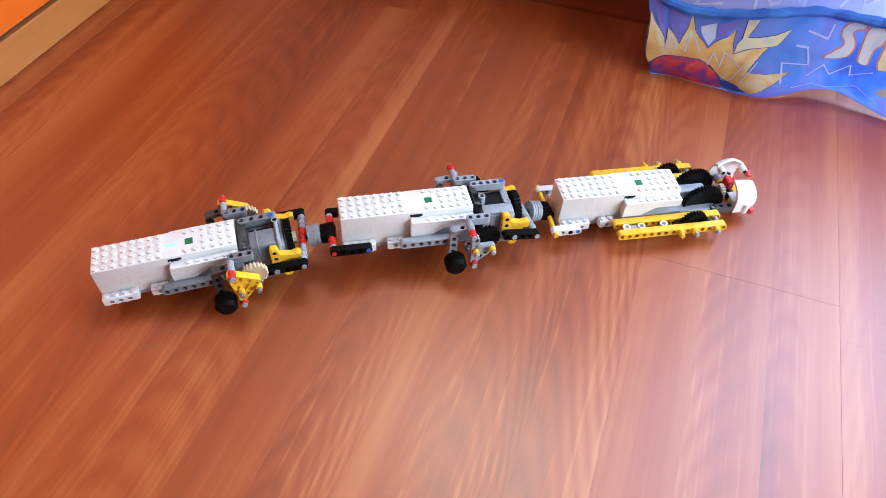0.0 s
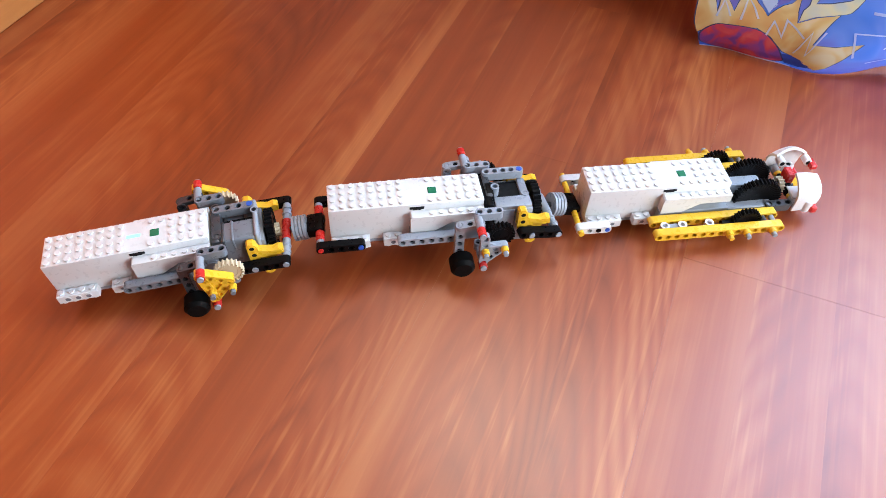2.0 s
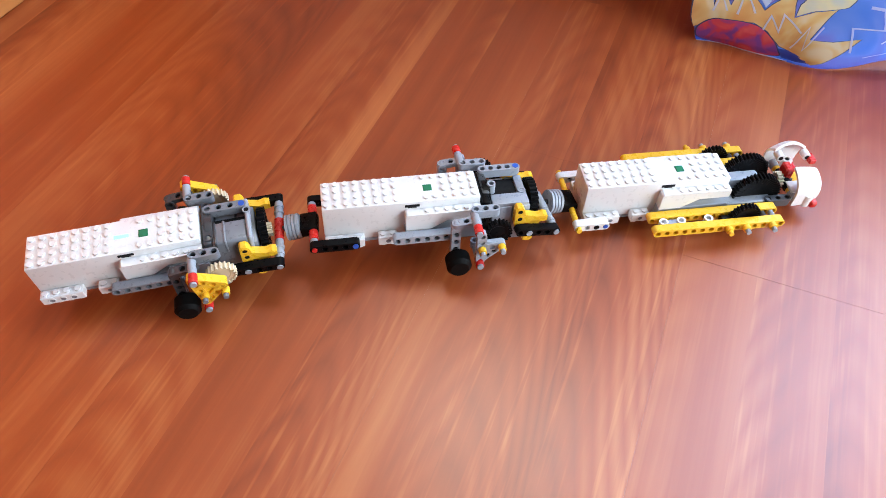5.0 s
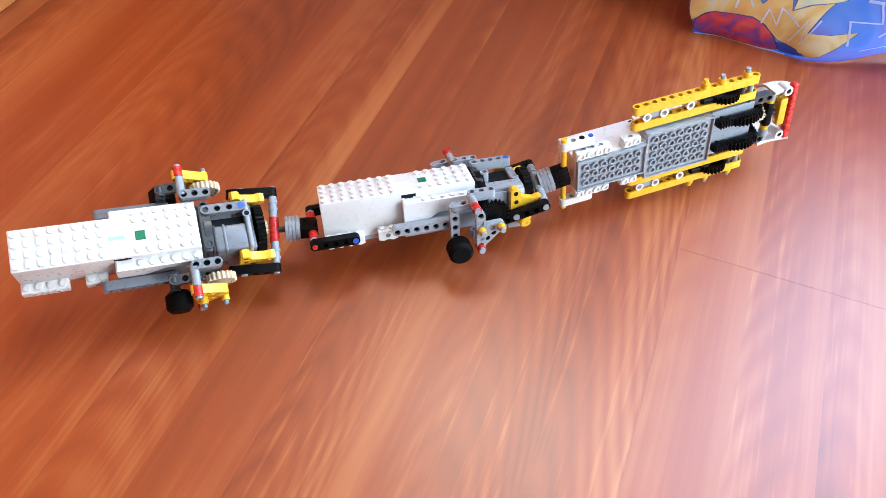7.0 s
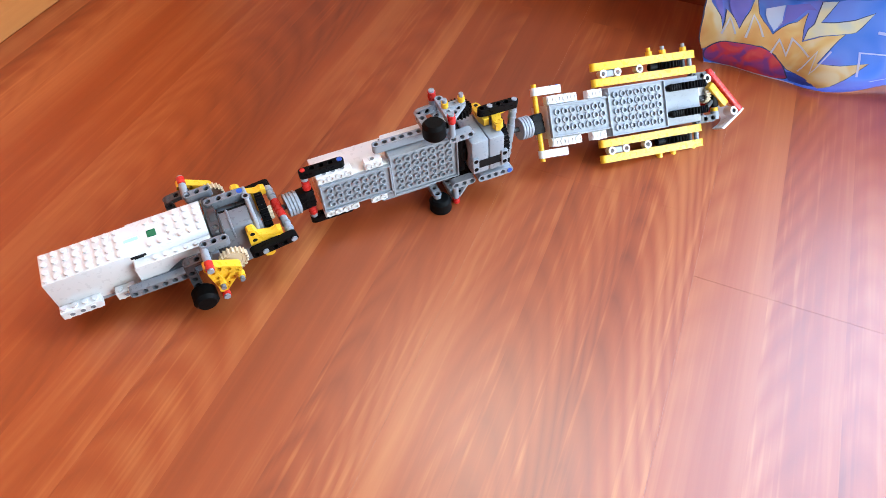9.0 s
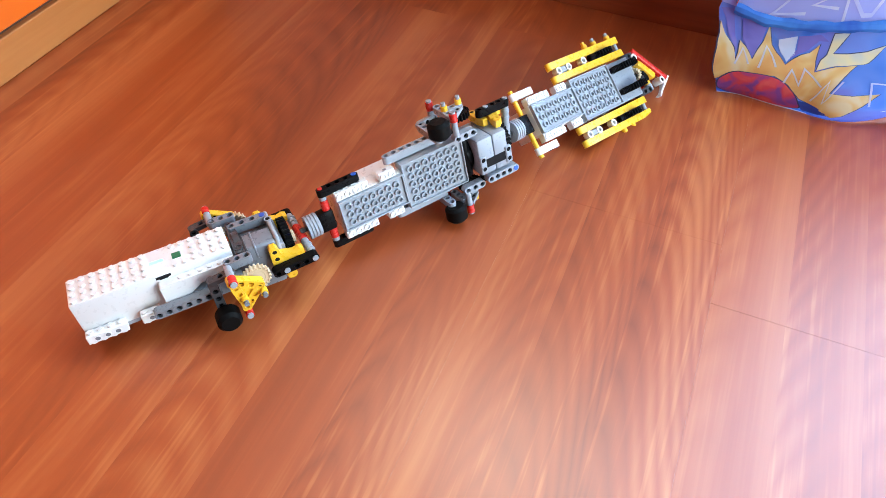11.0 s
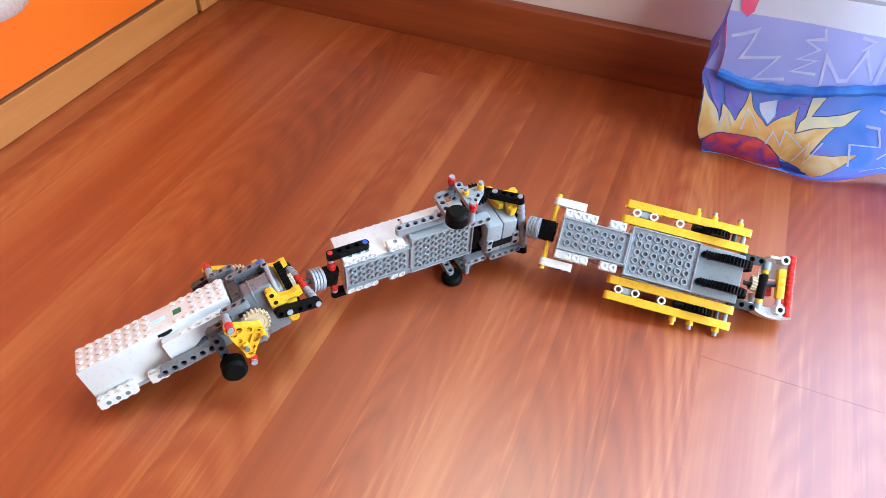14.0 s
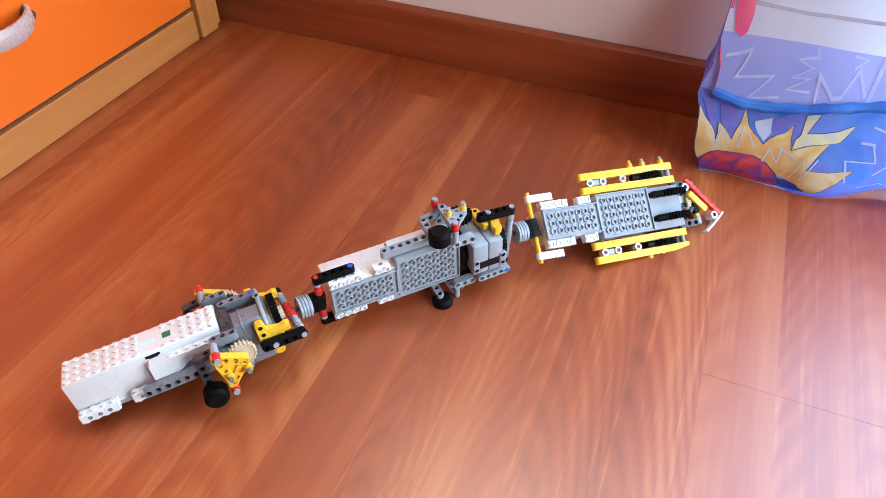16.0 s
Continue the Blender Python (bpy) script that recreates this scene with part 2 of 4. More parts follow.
def cloth(name, colours, scale=9.0, through=0.35):
    """Thin printed polyester: drifting colour patches, a fine weave, some light coming through."""
    m, nt, b = nodes_of(name)
    L = nt.links
    tc = nt.nodes.new("ShaderNodeTexCoord")
    n1 = add_node(nt, "ShaderNodeTexNoise", Scale=scale, Detail=2.0, Distortion=0.8)
    n2 = add_node(nt, "ShaderNodeTexNoise", Scale=420.0, Detail=2.0)
    n3 = add_node(nt, "ShaderNodeTexNoise", Scale=22.0, Detail=4.0)
    for n in (n1, n2, n3):
        L.new(tc.outputs["Object"], n.inputs["Vector"])
    ramp = nt.nodes.new("ShaderNodeValToRGB")
    els = ramp.color_ramp.elements
    while len(els) < len(colours):
        els.new(0.5)
    for i, c in enumerate(colours):
        els[i].position, els[i].color = 0.36 + 0.28 * i / max(1, len(colours) - 1), (*c, 1)
    L.new(n1.outputs["Fac"], ramp.inputs[0])
    L.new(ramp.outputs[0], b.inputs["Base Color"])
    b.inputs["Roughness"].default_value = 0.55
    bump = add_node(nt, "ShaderNodeBump", Strength=0.35, Distance=0.003)
    L.new(n3.outputs["Fac"], bump.inputs["Height"])
    bump2 = add_node(nt, "ShaderNodeBump", Strength=0.1, Distance=0.0005)
    L.new(n2.outputs["Fac"], bump2.inputs["Height"])
    L.new(bump.outputs["Normal"], bump2.inputs["Normal"])
    L.new(bump2.outputs["Normal"], b.inputs["Normal"])
    tr = nt.nodes.new("ShaderNodeBsdfTranslucent")
    L.new(ramp.outputs[0], tr.inputs["Color"])
    mixs = nt.nodes.new("ShaderNodeMixShader")
    mixs.inputs[0].default_value = through
    out = nt.nodes["Material Output"]
    L.new(b.outputs[0], mixs.inputs[1])
    L.new(tr.outputs[0], mixs.inputs[2])
    L.new(mixs.outputs[0], out.inputs["Surface"])
    return m


FLOOR = laminate()
JOINT = painted("dark_joint", (0.10, 0.045, 0.03), 0.8)
SKIRT = wood("cherry_skirting", (0.16, 0.031, 0.008), (0.30, 0.070, 0.020), "X", 45, 0.35)
BEECH = wood("beech_veneer", (0.46, 0.165, 0.040), (0.58, 0.24, 0.068), "Y", 40, 0.42)
BEECH_UP = wood("beech_post_veneer", (0.46, 0.165, 0.040), (0.58, 0.24, 0.068), "Z", 40, 0.42)
ORANGE = painted("orange_laminate", (0.85, 0.16, 0.012), 0.35, 200, 0.02)
WALL = painted("wall_paint", (0.74, 0.67, 0.62), 0.85, 160, 0.2)
# Unseen walls coloured far darker than cream, cutting light bounced onto the floor.
DIM_WALL = painted("dimmed_wall_paint", (0.13, 0.12, 0.115), 0.85, 160, 0.2)
# Unseen ceiling greyed down from white to weaken the fill light.
CEIL = painted("dimmed_ceiling_paint", (0.42, 0.41, 0.40), 0.9)
FRAMEW = painted("window_frame_paint", (0.8, 0.8, 0.8), 0.4)
HANDLE = plastic("frosted_plastic", (0.50, 0.37, 0.34), 0.25)
TENT_BLUE = cloth("blue_cloth", [(0.05, 0.13, 0.60), (0.08, 0.24, 0.78), (0.17, 0.31, 0.82), (0.20, 0.24, 0.72)], 16, 0.55)
TENT_LILAC = cloth("lilac_cloth", [(0.36, 0.40, 0.82), (0.48, 0.52, 0.90)], 6, 0.6)
TENT_WHITE = cloth("white_cloth", [(0.78, 0.80, 0.9), (0.85, 0.86, 0.92)], 6, 0.65)
TENT_PURPLE = cloth("violet_cloth", [(0.15, 0.13, 0.52), (0.28, 0.26, 0.70)], 18, 0.4)
TENT_PIPE = cloth("dark_blue_cloth", [(0.012, 0.03, 0.24), (0.02, 0.07, 0.40)], 20, 0.1)
TENT_INK = cloth("printed_ink_cloth", [(0.02, 0.025, 0.09), (0.04, 0.05, 0.16)], 30, 0.05)
TENT_SLEEVE = cloth("sleeve_cloth", [(0.02, 0.10, 0.50), (0.06, 0.24, 0.72)], 25, 0.25)
TENT_FLAME = cloth("yellow_cloth", [(0.74, 0.38, 0.12), (0.80, 0.56, 0.22), (0.82, 0.70, 0.46)], 26, 0.35)
TENT_FLAME2 = cloth("pale_yellow_cloth", [(0.55, 0.58, 0.55), (0.75, 0.66, 0.38)], 30, 0.3)
TENT_RED = cloth("red_cloth", [(0.20, 0.05, 0.28), (0.60, 0.05, 0.08), (0.66, 0.10, 0.10)], 38, 0.3)
TENT_PINK = cloth("pink_cloth", [(0.75, 0.10, 0.22), (0.85, 0.25, 0.35)], 20, 0.35)
TENT_PALE = cloth("pale_print_cloth", [(0.50, 0.58, 0.74), (0.66, 0.68, 0.76)], 25, 0.3)
TENT_LINE = cloth("white_line_cloth", [(0.62, 0.66, 0.90), (0.80, 0.80, 0.90)], 30, 0.6)
TENT_ORANGE = cloth("orange_edge_cloth", [(0.75, 0.25, 0.08), (0.55, 0.18, 0.20)], 40, 0.3)
TENT_FOLD = cloth("fold_shade_cloth", [(0.45, 0.43, 0.52), (0.52, 0.50, 0.58)], 40, 0.4)
GLASS = nodes_of("window_glass")[0]
GLASS.node_tree.nodes["Principled BSDF"].inputs["Transmission Weight"].default_value = 1.0
GLASS.node_tree.nodes["Principled BSDF"].inputs["Roughness"].default_value = 0.0

# ---- mesh helpers ----
S = 0.008                      # one stud pitch


def finish(name, bm, mat, smooth=35):
    me = bpy.data.meshes.new(name)
    bm.normal_update()
    bm.to_mesh(me)
    bm.free()
    me.materials.append(mat)
    # second slot blackens hole beds in place of their shade
    if any(p.material_index for p in me.polygons):
        me.materials.append(BLACK)
    me.polygons.foreach_set("use_smooth", [True] * len(me.polygons))
    me.set_sharp_from_angle(angle=radians(smooth))
    return me


def part(name, bm, mat, parent=None, label="", at=None):
    ob = new(name, bm if isinstance(bm, bpy.types.Mesh) else finish(name, bm, mat))
    if parent is not None:
        ob.parent = parent
    if at is not None:
        ob.matrix_basis = at
    if label:
        ob["label"] = label
    return ob


def box(bm, x0, x1, y0, y1, z0, z1, k=S, bevel=0.08, seg=1, m=None):
    """A bevelled block, its sizes in units of k metres."""
    got = bmesh.ops.create_cube(bm, size=1.0)["verts"]
    bmesh.ops.scale(bm, vec=((x1 - x0) * k, (y1 - y0) * k, (z1 - z0) * k), verts=got)
    bmesh.ops.translate(bm, vec=((x0 + x1) / 2 * k, (y0 + y1) / 2 * k, (z0 + z1) / 2 * k), verts=got)
    if bevel:
        edges = list({e for v in got for e in v.link_edges})
        out = bmesh.ops.bevel(bm, geom=edges, offset=bevel * k, segments=seg, profile=0.5, affect="EDGES")
        got = list({v for f in out["faces"] for v in f.verts} | {v for v in got if v.is_valid})
    if m is not None:
        bmesh.ops.transform(bm, matrix=m, verts=got)
    return got


AX = {"x": Matrix.Rotation(radians(90), 4, "Y"), "y": Matrix.Rotation(radians(-90), 4, "X"), "z": Matrix.Identity(4)}


def cyl(bm, c, axis, r, length, seg=16, k=S, r2=None, cap=True):
    """A cylinder round the point c along an axis."""
    got = bmesh.ops.create_cone(bm, cap_ends=cap, cap_tris=False, segments=seg, radius1=r * k, radius2=(r if r2 is None else r2) * k, depth=length * k)["verts"]
    bmesh.ops.transform(bm, matrix=Matrix.Translation([v * k for v in c]) @ AX[axis], verts=got)
    return got


def tube(bm, c, axis, r, ri, length, seg=14, k=S):
    """An open ring with wall thickness."""
    m = Matrix.Translation([v * k for v in c]) @ AX[axis]
    loops = []
    for rad, z in ((r, -0.5), (r, 0.5), (ri, 0.5), (ri, -0.5)):
        loops.append([bm.verts.new(m @ Vector((rad * k * math.cos(a), rad * k * math.sin(a), z * length * k))) for a in [2 * math.pi * i / seg for i in range(seg)]])
    for j in range(4):
        a, b = loops[j], loops[(j + 1) % 4]
        for i in range(seg):
            bm.faces.new((a[i], a[(i + 1) % seg], b[(i + 1) % seg], b[i]))


def beam(bm, p0, p1, hole, k=S, w=0.94, h=0.94):
    """A studless beam from hole centre p0 to p1 with rounded ends and blind holes along the axis 'hole', their beds
    black as shade.
    """
    p0, p1 = Vector(p0), Vector(p1)
    d = p1 - p0
    n = max(1, round(d.length))
    u = d.normalized()
    v = {"x": Vector((1, 0, 0)), "y": Vector((0, 1, 0)), "z": Vector((0, 0, 1))}[hole] if isinstance(hole, str) else Vector(hole)
    v = (v - u * v.dot(u)).normalized()
    s = u.cross(v)
    m = Matrix((u, s, v)).transposed().to_4x4()
    m = Matrix.Translation(p0 * k) @ m
    L, r, hh = d.length, w / 2, h / 2
    half = 8
    outline = [(L + r * math.cos(a), r * math.sin(a)) for a in [-math.pi / 2 + math.pi * i / half for i in range(half + 1)]]
    outline += [(r * math.cos(a), r * math.sin(a)) for a in [math.pi / 2 + math.pi * i / half for i in range(half + 1)]]
    top = [bm.verts.new(m @ Vector((x * k, y * k, hh * k))) for x, y in outline]
    bot = [bm.verts.new(m @ Vector((x * k, y * k, -hh * k))) for x, y in outline]
    c = len(outline)
    for i in range(c):
        bm.faces.new((bot[i], bot[(i + 1) % c], top[(i + 1) % c], top[i]))
    seg = 10
    for ring, z, flip in ((top, hh, False), (bot, -hh, True)):
        geom = [bm.edges.get((ring[i], ring[(i + 1) % c])) for i in range(c)]
        for h in range(n + 1):
            hv = [bm.verts.new(m @ Vector(((h * L / n + 0.31 * math.cos(a)) * k, 0.31 * math.sin(a) * k, z * k))) for a in [2 * math.pi * i / seg for i in range(seg)]]
            geom += [bm.edges.new((hv[i], hv[(i + 1) % seg])) for i in range(seg)]
            deep = [bm.verts.new(m @ Vector(((h * L / n + 0.31 * math.cos(a)) * k, 0.31 * math.sin(a) * k, z * 0.15 * k))) for a in [2 * math.pi * i / seg for i in range(seg)]]
            for i in range(seg):
                bm.faces.new((hv[i], hv[(i + 1) % seg], deep[(i + 1) % seg], deep[i]))
            # the bed takes the black slot: the hole's shade as colour
            bm.faces.new(deep).material_index = 1
        bmesh.ops.triangle_fill(bm, use_beauty=True, use_dissolve=False, edges=geom)
    bmesh.ops.recalc_face_normals(bm, faces=bm.faces)


def gear(bm, c, axis, r, width, teeth, k=S, depth=0.22):
    """A spur gear: a toothed disc with a dished hub."""
    m = Matrix.Translation([v * k for v in c]) @ AX[axis]
    n = teeth * 4
    prof = [r if i % 4 in (1, 2) else r - depth for i in range(n)]
    loops = []
    for scale, z in ((0.55, 0.18), (0.60, 0.25), (0.80, 0.25), (1, 0.5), (1, -0.5), (0.80, -0.25), (0.60, -0.25), (0.55, -0.18)):
        edge = abs(z) == 0.5
        loops.append([bm.verts.new(m @ Vector(((prof[i] if edge else r * scale) * k * math.cos(2 * math.pi * i / n), (prof[i] if edge else r * scale) * k * math.sin(2 * math.pi * i / n), z * width * k))) for i in range(n)])
    for a, b in zip(loops, loops[1:]):
        for i in range(n):
            bm.faces.new((a[i], a[(i + 1) % n], b[(i + 1) % n], b[i]))
    bm.faces.new(loops[0])
    bm.faces.new(loops[-1][::-1])
    bmesh.ops.recalc_face_normals(bm, faces=bm.faces)


def one(fn, *args, **kw):
    bm = bmesh.new()
    fn(bm, *args, **kw)
    return bm


# ---- the room ----
def setting(name, bm, mat, label, category):
    return tagged(part(name, bm, mat), label, category, kind="structure")


X0, X1, Y0, Y1 = -1.25, ROOM_E, -2.6, 0.912
setting("subfloor", one(box, X0, X1, Y0, Y1, -0.06, -0.012, k=1, bevel=0), JOINT, "dark screed under the laminate boards", "floor")
floor = tagged(new("floor"), "glossy cherry-brown laminate floor of long boards", "floor", kind="structure")
setting("ceiling", one(box, X0, X1, Y0, Y1, 2.5, 2.6, k=1, bevel=0), CEIL, "unseen ceiling, coloured mid grey to cut bounced light", "ceiling")


def north_wall():
    bm = bmesh.new()
    x0, x1, z0, z1 = WIN
    a0, a1, b0, b1 = SIDE
    for a in ((X0, a0, 0, 2.5), (a0, a1, 0, b0), (a0, a1, b1, 2.5), (a1, x0, 0, 2.5), (x1, X1, 0, 2.5), (x0, x1, 0, z0), (x0, x1, z1, 2.5)):
        box(bm, a[0], a[1], Y1, Y1 + 0.20, a[2], a[3], k=1, bevel=0)
    return bm


setting("wall_north", north_wall(), WALL, "pinkish grey painted wall with an added window opening and a balcony door", "wall")
setting("wall_west", one(box, X0 - 0.15, X0, Y0, Y1, 0, 2.5, k=1, bevel=0), DIM_WALL, "unseen side wall, coloured dark grey to cut bounced light", "wall")
def east_wall():
    bm = bmesh.new()
    y0, y1, z0, z1 = WIN_E
    for a in ((Y0, y0, 0, 2.5), (y1, Y1, 0, 2.5), (y0, y1, 0, z0), (y0, y1, z1, 2.5)):
        box(bm, X1, X1 + 0.15, a[0], a[1], a[2], a[3], k=1, bevel=0)
    return bm


setting("wall_east", east_wall(), DIM_WALL, "unseen wall, coloured dark grey to cut bounced light, with an added glazed opening", "wall")
setting("wall_south", one(box, X0, X1, Y0 - 0.15, Y0, 0, 2.5, k=1, bevel=0), DIM_WALL, "unseen wall opposite the window, coloured dark grey to cut bounced light", "wall")


def glazing(name, label, category, x0, x1, z0, z1):
    """A glazed opening of the north wall: its frame and pane."""
    w = tagged(new(name), label, category, kind="structure")
    bm = bmesh.new()
    for a in ((x0, x1, z0, z0 + 0.05), (x0, x1, z1 - 0.05, z1), (x0, x0 + 0.05, z0 + 0.05, z1 - 0.05), (x1 - 0.05, x1, z0 + 0.05, z1 - 0.05)):
        box(bm, a[0], a[1], Y1 + 0.12, Y1 + 0.17, a[2], a[3], k=1, bevel=0.004)
    part(category + "_frame", bm, FRAMEW, w)
    pane = part("pane", one(box, x0 + 0.05, x1 - 0.05, Y1 + 0.14, Y1 + 0.146, z0 + 0.05, z1 - 0.05, k=1, bevel=0), GLASS, w)
    pane.visible_shadow = False


def added_side_opening():
    w = tagged(new("added_door_2"), "white framed glazed opening added unseen to light the room from the right", "door", kind="structure")
    y0, y1, z0, z1 = WIN_E
    bm = bmesh.new()
    for a in ((y0, y1, z0, z0 + 0.05), (y0, y1, z1 - 0.05, z1), (y0, y0 + 0.05, z0 + 0.05, z1 - 0.05), (y1 - 0.05, y1, z0 + 0.05, z1 - 0.05)):
        box(bm, X1 + 0.07, X1 + 0.12, a[0], a[1], a[2], a[3], k=1, bevel=0.004)
    part("door_frame", bm, FRAMEW, w)
    pane = part("pane", one(box, X1 + 0.09, X1 + 0.096, y0 + 0.05, y1 - 0.05, z0 + 0.05, z1 - 0.05, k=1, bevel=0), GLASS, w)
    pane.visible_shadow = False


glazing("door_1", "white framed glazed balcony door letting in daylight", "door", *WIN)
glazing("added_window_1", "white framed window added unseen over the parapet to brighten the near floor", "window", *SIDE)
added_side_opening()


def skirting():
    bm = bmesh.new()
    prof = [(0.8968, 0.0005), (0.8968, 0.066), (0.8985, 0.0735), (0.9035, 0.077), (0.9115, 0.0772), (0.9115, 0.0005)]
    a = [bm.verts.new((X0, y, z)) for y, z in prof]
    b = [bm.verts.new((WIN[0] - 0.01, y, z)) for y, z in prof]
    for i in range(len(prof)):
        j = (i + 1) % len(prof)
        bm.faces.new((a[i], b[i], b[j], a[j]))
    bm.faces.new(a), bm.faces.new(b[::-1])
    bmesh.ops.recalc_face_normals(bm, faces=bm.faces)
    return bm


setting("baseboard", skirting(), SKIRT, "dark cherry wood skirting board with rounded top", "baseboard")


# ---- drawers ----
def drawer_unit():
    unit = tagged(new("drawer_unit"), "beech drawer cabinet with glossy orange drawer fronts", "cabinet")
    xf = -0.728
    part("plinth", one(box, xf - 0.02, xf, -1.2, 0.8225, 0.0005, 0.047, k=1, bevel=0.0012), BEECH, unit, "beech plinth board")
    # Filler strip whose dark colour stands for the gap's shadow line.
    part("gap_shade_strip", one(box, xf - 0.021, xf - 0.008, -1.2, 0.8222, 0.0472, 0.0538, k=1, bevel=0.0003), JOINT, unit, "dark strip coloured as the shade in the gap over the plinth")
    part("corner_post", one(box, xf - 0.05, xf + 0.004, 0.8275, 0.868, 0.0005, 0.75, k=1, bevel=0.0015), BEECH_UP, unit, "beech corner post")
    part("post_strip", one(box, xf - 0.05, xf - 0.006, 0.8685, 0.886, 0.0005, 0.75, k=1, bevel=0.0015), BEECH_UP, unit, "narrow beech filler strip")
    part("carcass", one(box, xf - 0.45, xf - 0.022, -1.2, 0.86, 0.012, 0.74, k=1, bevel=0.002), BEECH, unit)
    part("top", one(box, xf - 0.46, xf + 0.012, -1.21, 0.886, 0.752, 0.775, k=1, bevel=0.003), BEECH, unit)
    for row in range(3):
        z0 = 0.054 + row * 0.232
        for y0, y1 in ((0.222, 0.8195), (-0.38, 0.217), (-0.98, -0.385)):
            front = part("drawer_front", one(box, xf - 0.018, xf + 0.0005, y0, y1, z0, z0 + 0.226, k=1, bevel=0.0012), ORANGE, unit, "glossy orange drawer front")
            bm = bmesh.new()
            yc, zc, span = y1 - 0.322, z0 + 0.104, 0.052
            pts = [Vector((xf + 0.002 + 0.030 * math.sin(math.pi * i / 14) ** 0.7, yc - span + 2 * span * i / 14, zc)) for i in range(15)]
            rings = []
            for i, p in enumerate(pts):
                d = (pts[min(i + 1, 14)] - pts[max(i - 1, 0)]).normalized()
                side = d.cross(Vector((0, 0, 1))).normalized()
                rings.append([bm.verts.new(p + 0.0045 * math.cos(a) * side + 0.0115 * math.sin(a) * Vector((0, 0, 1))) for a in [2 * math.pi * j / 10 for j in range(10)]])
            for a, b in zip(rings, rings[1:]):
                for j in range(10):
                    bm.faces.new((a[j], a[(j + 1) % 10], b[(j + 1) % 10], b[j]))
            bm.faces.new(rings[0][::-1]), bm.faces.new(rings[-1])
            part("handle", bm, HANDLE, front, "frosted bow-shaped plastic handle")
            for yy in (yc - span + 0.004, yc + span - 0.004):
                part("screw_cap", one(cyl, (xf + 0.006, yy, zc), "x", 0.006, 0.012, 12, 1), DGREY, front, "dark screw cap of the handle")
    return unit


drawer_unit()


# ---- printed play tent ----
def tent_point(u, v):
    """A point of the slack front cloth: u runs along the front in metres from its corner, v up the profile from 0 to 1."""
    prof = [(0.000, 0.001), (-0.006, 0.012), (-0.008, 0.028), (-0.004, 0.046), (0.004, 0.059), (0.011, 0.067), (0.027, 0.096), (0.045, 0.136), (0.062, 0.19), (0.070, 0.30)]
    f = v * (len(prof) - 1)
    i = min(int(f), len(prof) - 2)
    w = f - i
    dy, z = (prof[i][n] * (1 - w) + prof[i + 1][n] * w for n in (0, 1))
    slack = math.exp(-z / 0.035)
    y = 0.778 + 0.03 * min(u, 0.3) + slack * (0.030 * math.exp(-((u - 0.225) / 0.045) ** 2) - 0.008 * math.exp(-((u - 0.115) / 0.03) ** 2)) + 0.012 * slack * math.sin(u * 21 + 1) * (u > 0.33)
    y += 0.0022 * math.sin(u * 75 + 5 * v) * slack + 0.0015 * math.sin(u * 43 - 9 * v)
    lift = 0.010 * math.exp(-((u - 0.225) / 0.05) ** 2) * slack
    return Vector((0.037 + u - 0.012 * math.sin(min(1, z / 0.12) * math.pi) * math.exp(-u / 0.03) - 0.019 * min(1, max(0, (z - 0.055) / 0.035)) * math.exp(-u / 0.022), min(y + dy, 0.885), z + lift))


def seam_v(u):
    """The height of the pole sleeve along the front."""
    knots = [(0.0, 0.665), (0.03, 0.632), (0.062, 0.640), (0.11, 0.672), (0.168, 0.702), (0.26, 0.700), (1.2, 0.69)]
    for (a, va), (b, vb) in zip(knots, knots[1:]):
        if u <= b:
            return va + (vb - va) * (u - a) / (b - a)
    return knots[-1][1]


def tent_sheet(u0, u1, v0, v1, nu, nv, off=0.0):
    """A strip of the front cloth between two heights, each a number or a function of u."""
    bm = bmesh.new()
    low = v0 if callable(v0) else lambda u: v0
    high = v1 if callable(v1) else lambda u: v1
    us = [u0 + (u1 - u0) * i / nu for i in range(nu + 1)]
    grid = [[bm.verts.new(tent_point(u, low(u) + (high(u) - low(u)) * j / nv) + Vector((0, -off, off * 0.3))) for u in us] for j in range(nv + 1)]
    for j in range(nv):
        for i in range(nu):
            bm.faces.new((grid[j][i], grid[j][i + 1], grid[j + 1][i + 1], grid[j + 1][i]))
    return bm


def ribbon(points, width):
    """The outline of a mitred line of the given width through points in (u, v)."""
    pts = [Vector((u, v * 0.22)) for u, v in points]
    sides = [[], []]
    for i, p in enumerate(pts):
        d0 = (p - pts[i - 1]).normalized() if i else (pts[1] - p).normalized()
        d1 = (pts[i + 1] - p).normalized() if i < len(pts) - 1 else d0
        n0, n1 = Vector((-d0.y, d0.x)), Vector((-d1.y, d1.x))
        n = (n0 + n1).normalized() if (n0 + n1).length > 0.05 else n0
        k = width / 2 / max(0.38, n.dot(n0))
        for side, sign in zip(sides, (1, -1)):
            q = p + n * k * sign
            side.append((q.x, q.y / 0.22))
    return sides[0] + sides[1][::-1]


def tent_patch(points, off):
    """A printed patch: an outline in (u, v), filled finely and laid on the cloth."""
    bm = bmesh.new()
    vs = [bm.verts.new((u, v * 0.3, 0)) for u, v in points]
    es = [bm.edges.new((vs[i], vs[(i + 1) % len(vs)])) for i in range(len(vs))]
    bmesh.ops.triangle_fill(bm, use_beauty=True, use_dissolve=False, edges=es)
    for _ in range(3):
        long = [e for e in bm.edges if e.calc_length() > 0.012]
        if long:
            bmesh.ops.subdivide_edges(bm, edges=long, cuts=1)
            bmesh.ops.triangulate(bm, faces=bm.faces)
    low = [f for f in bm.faces if f.normal.z < 0]
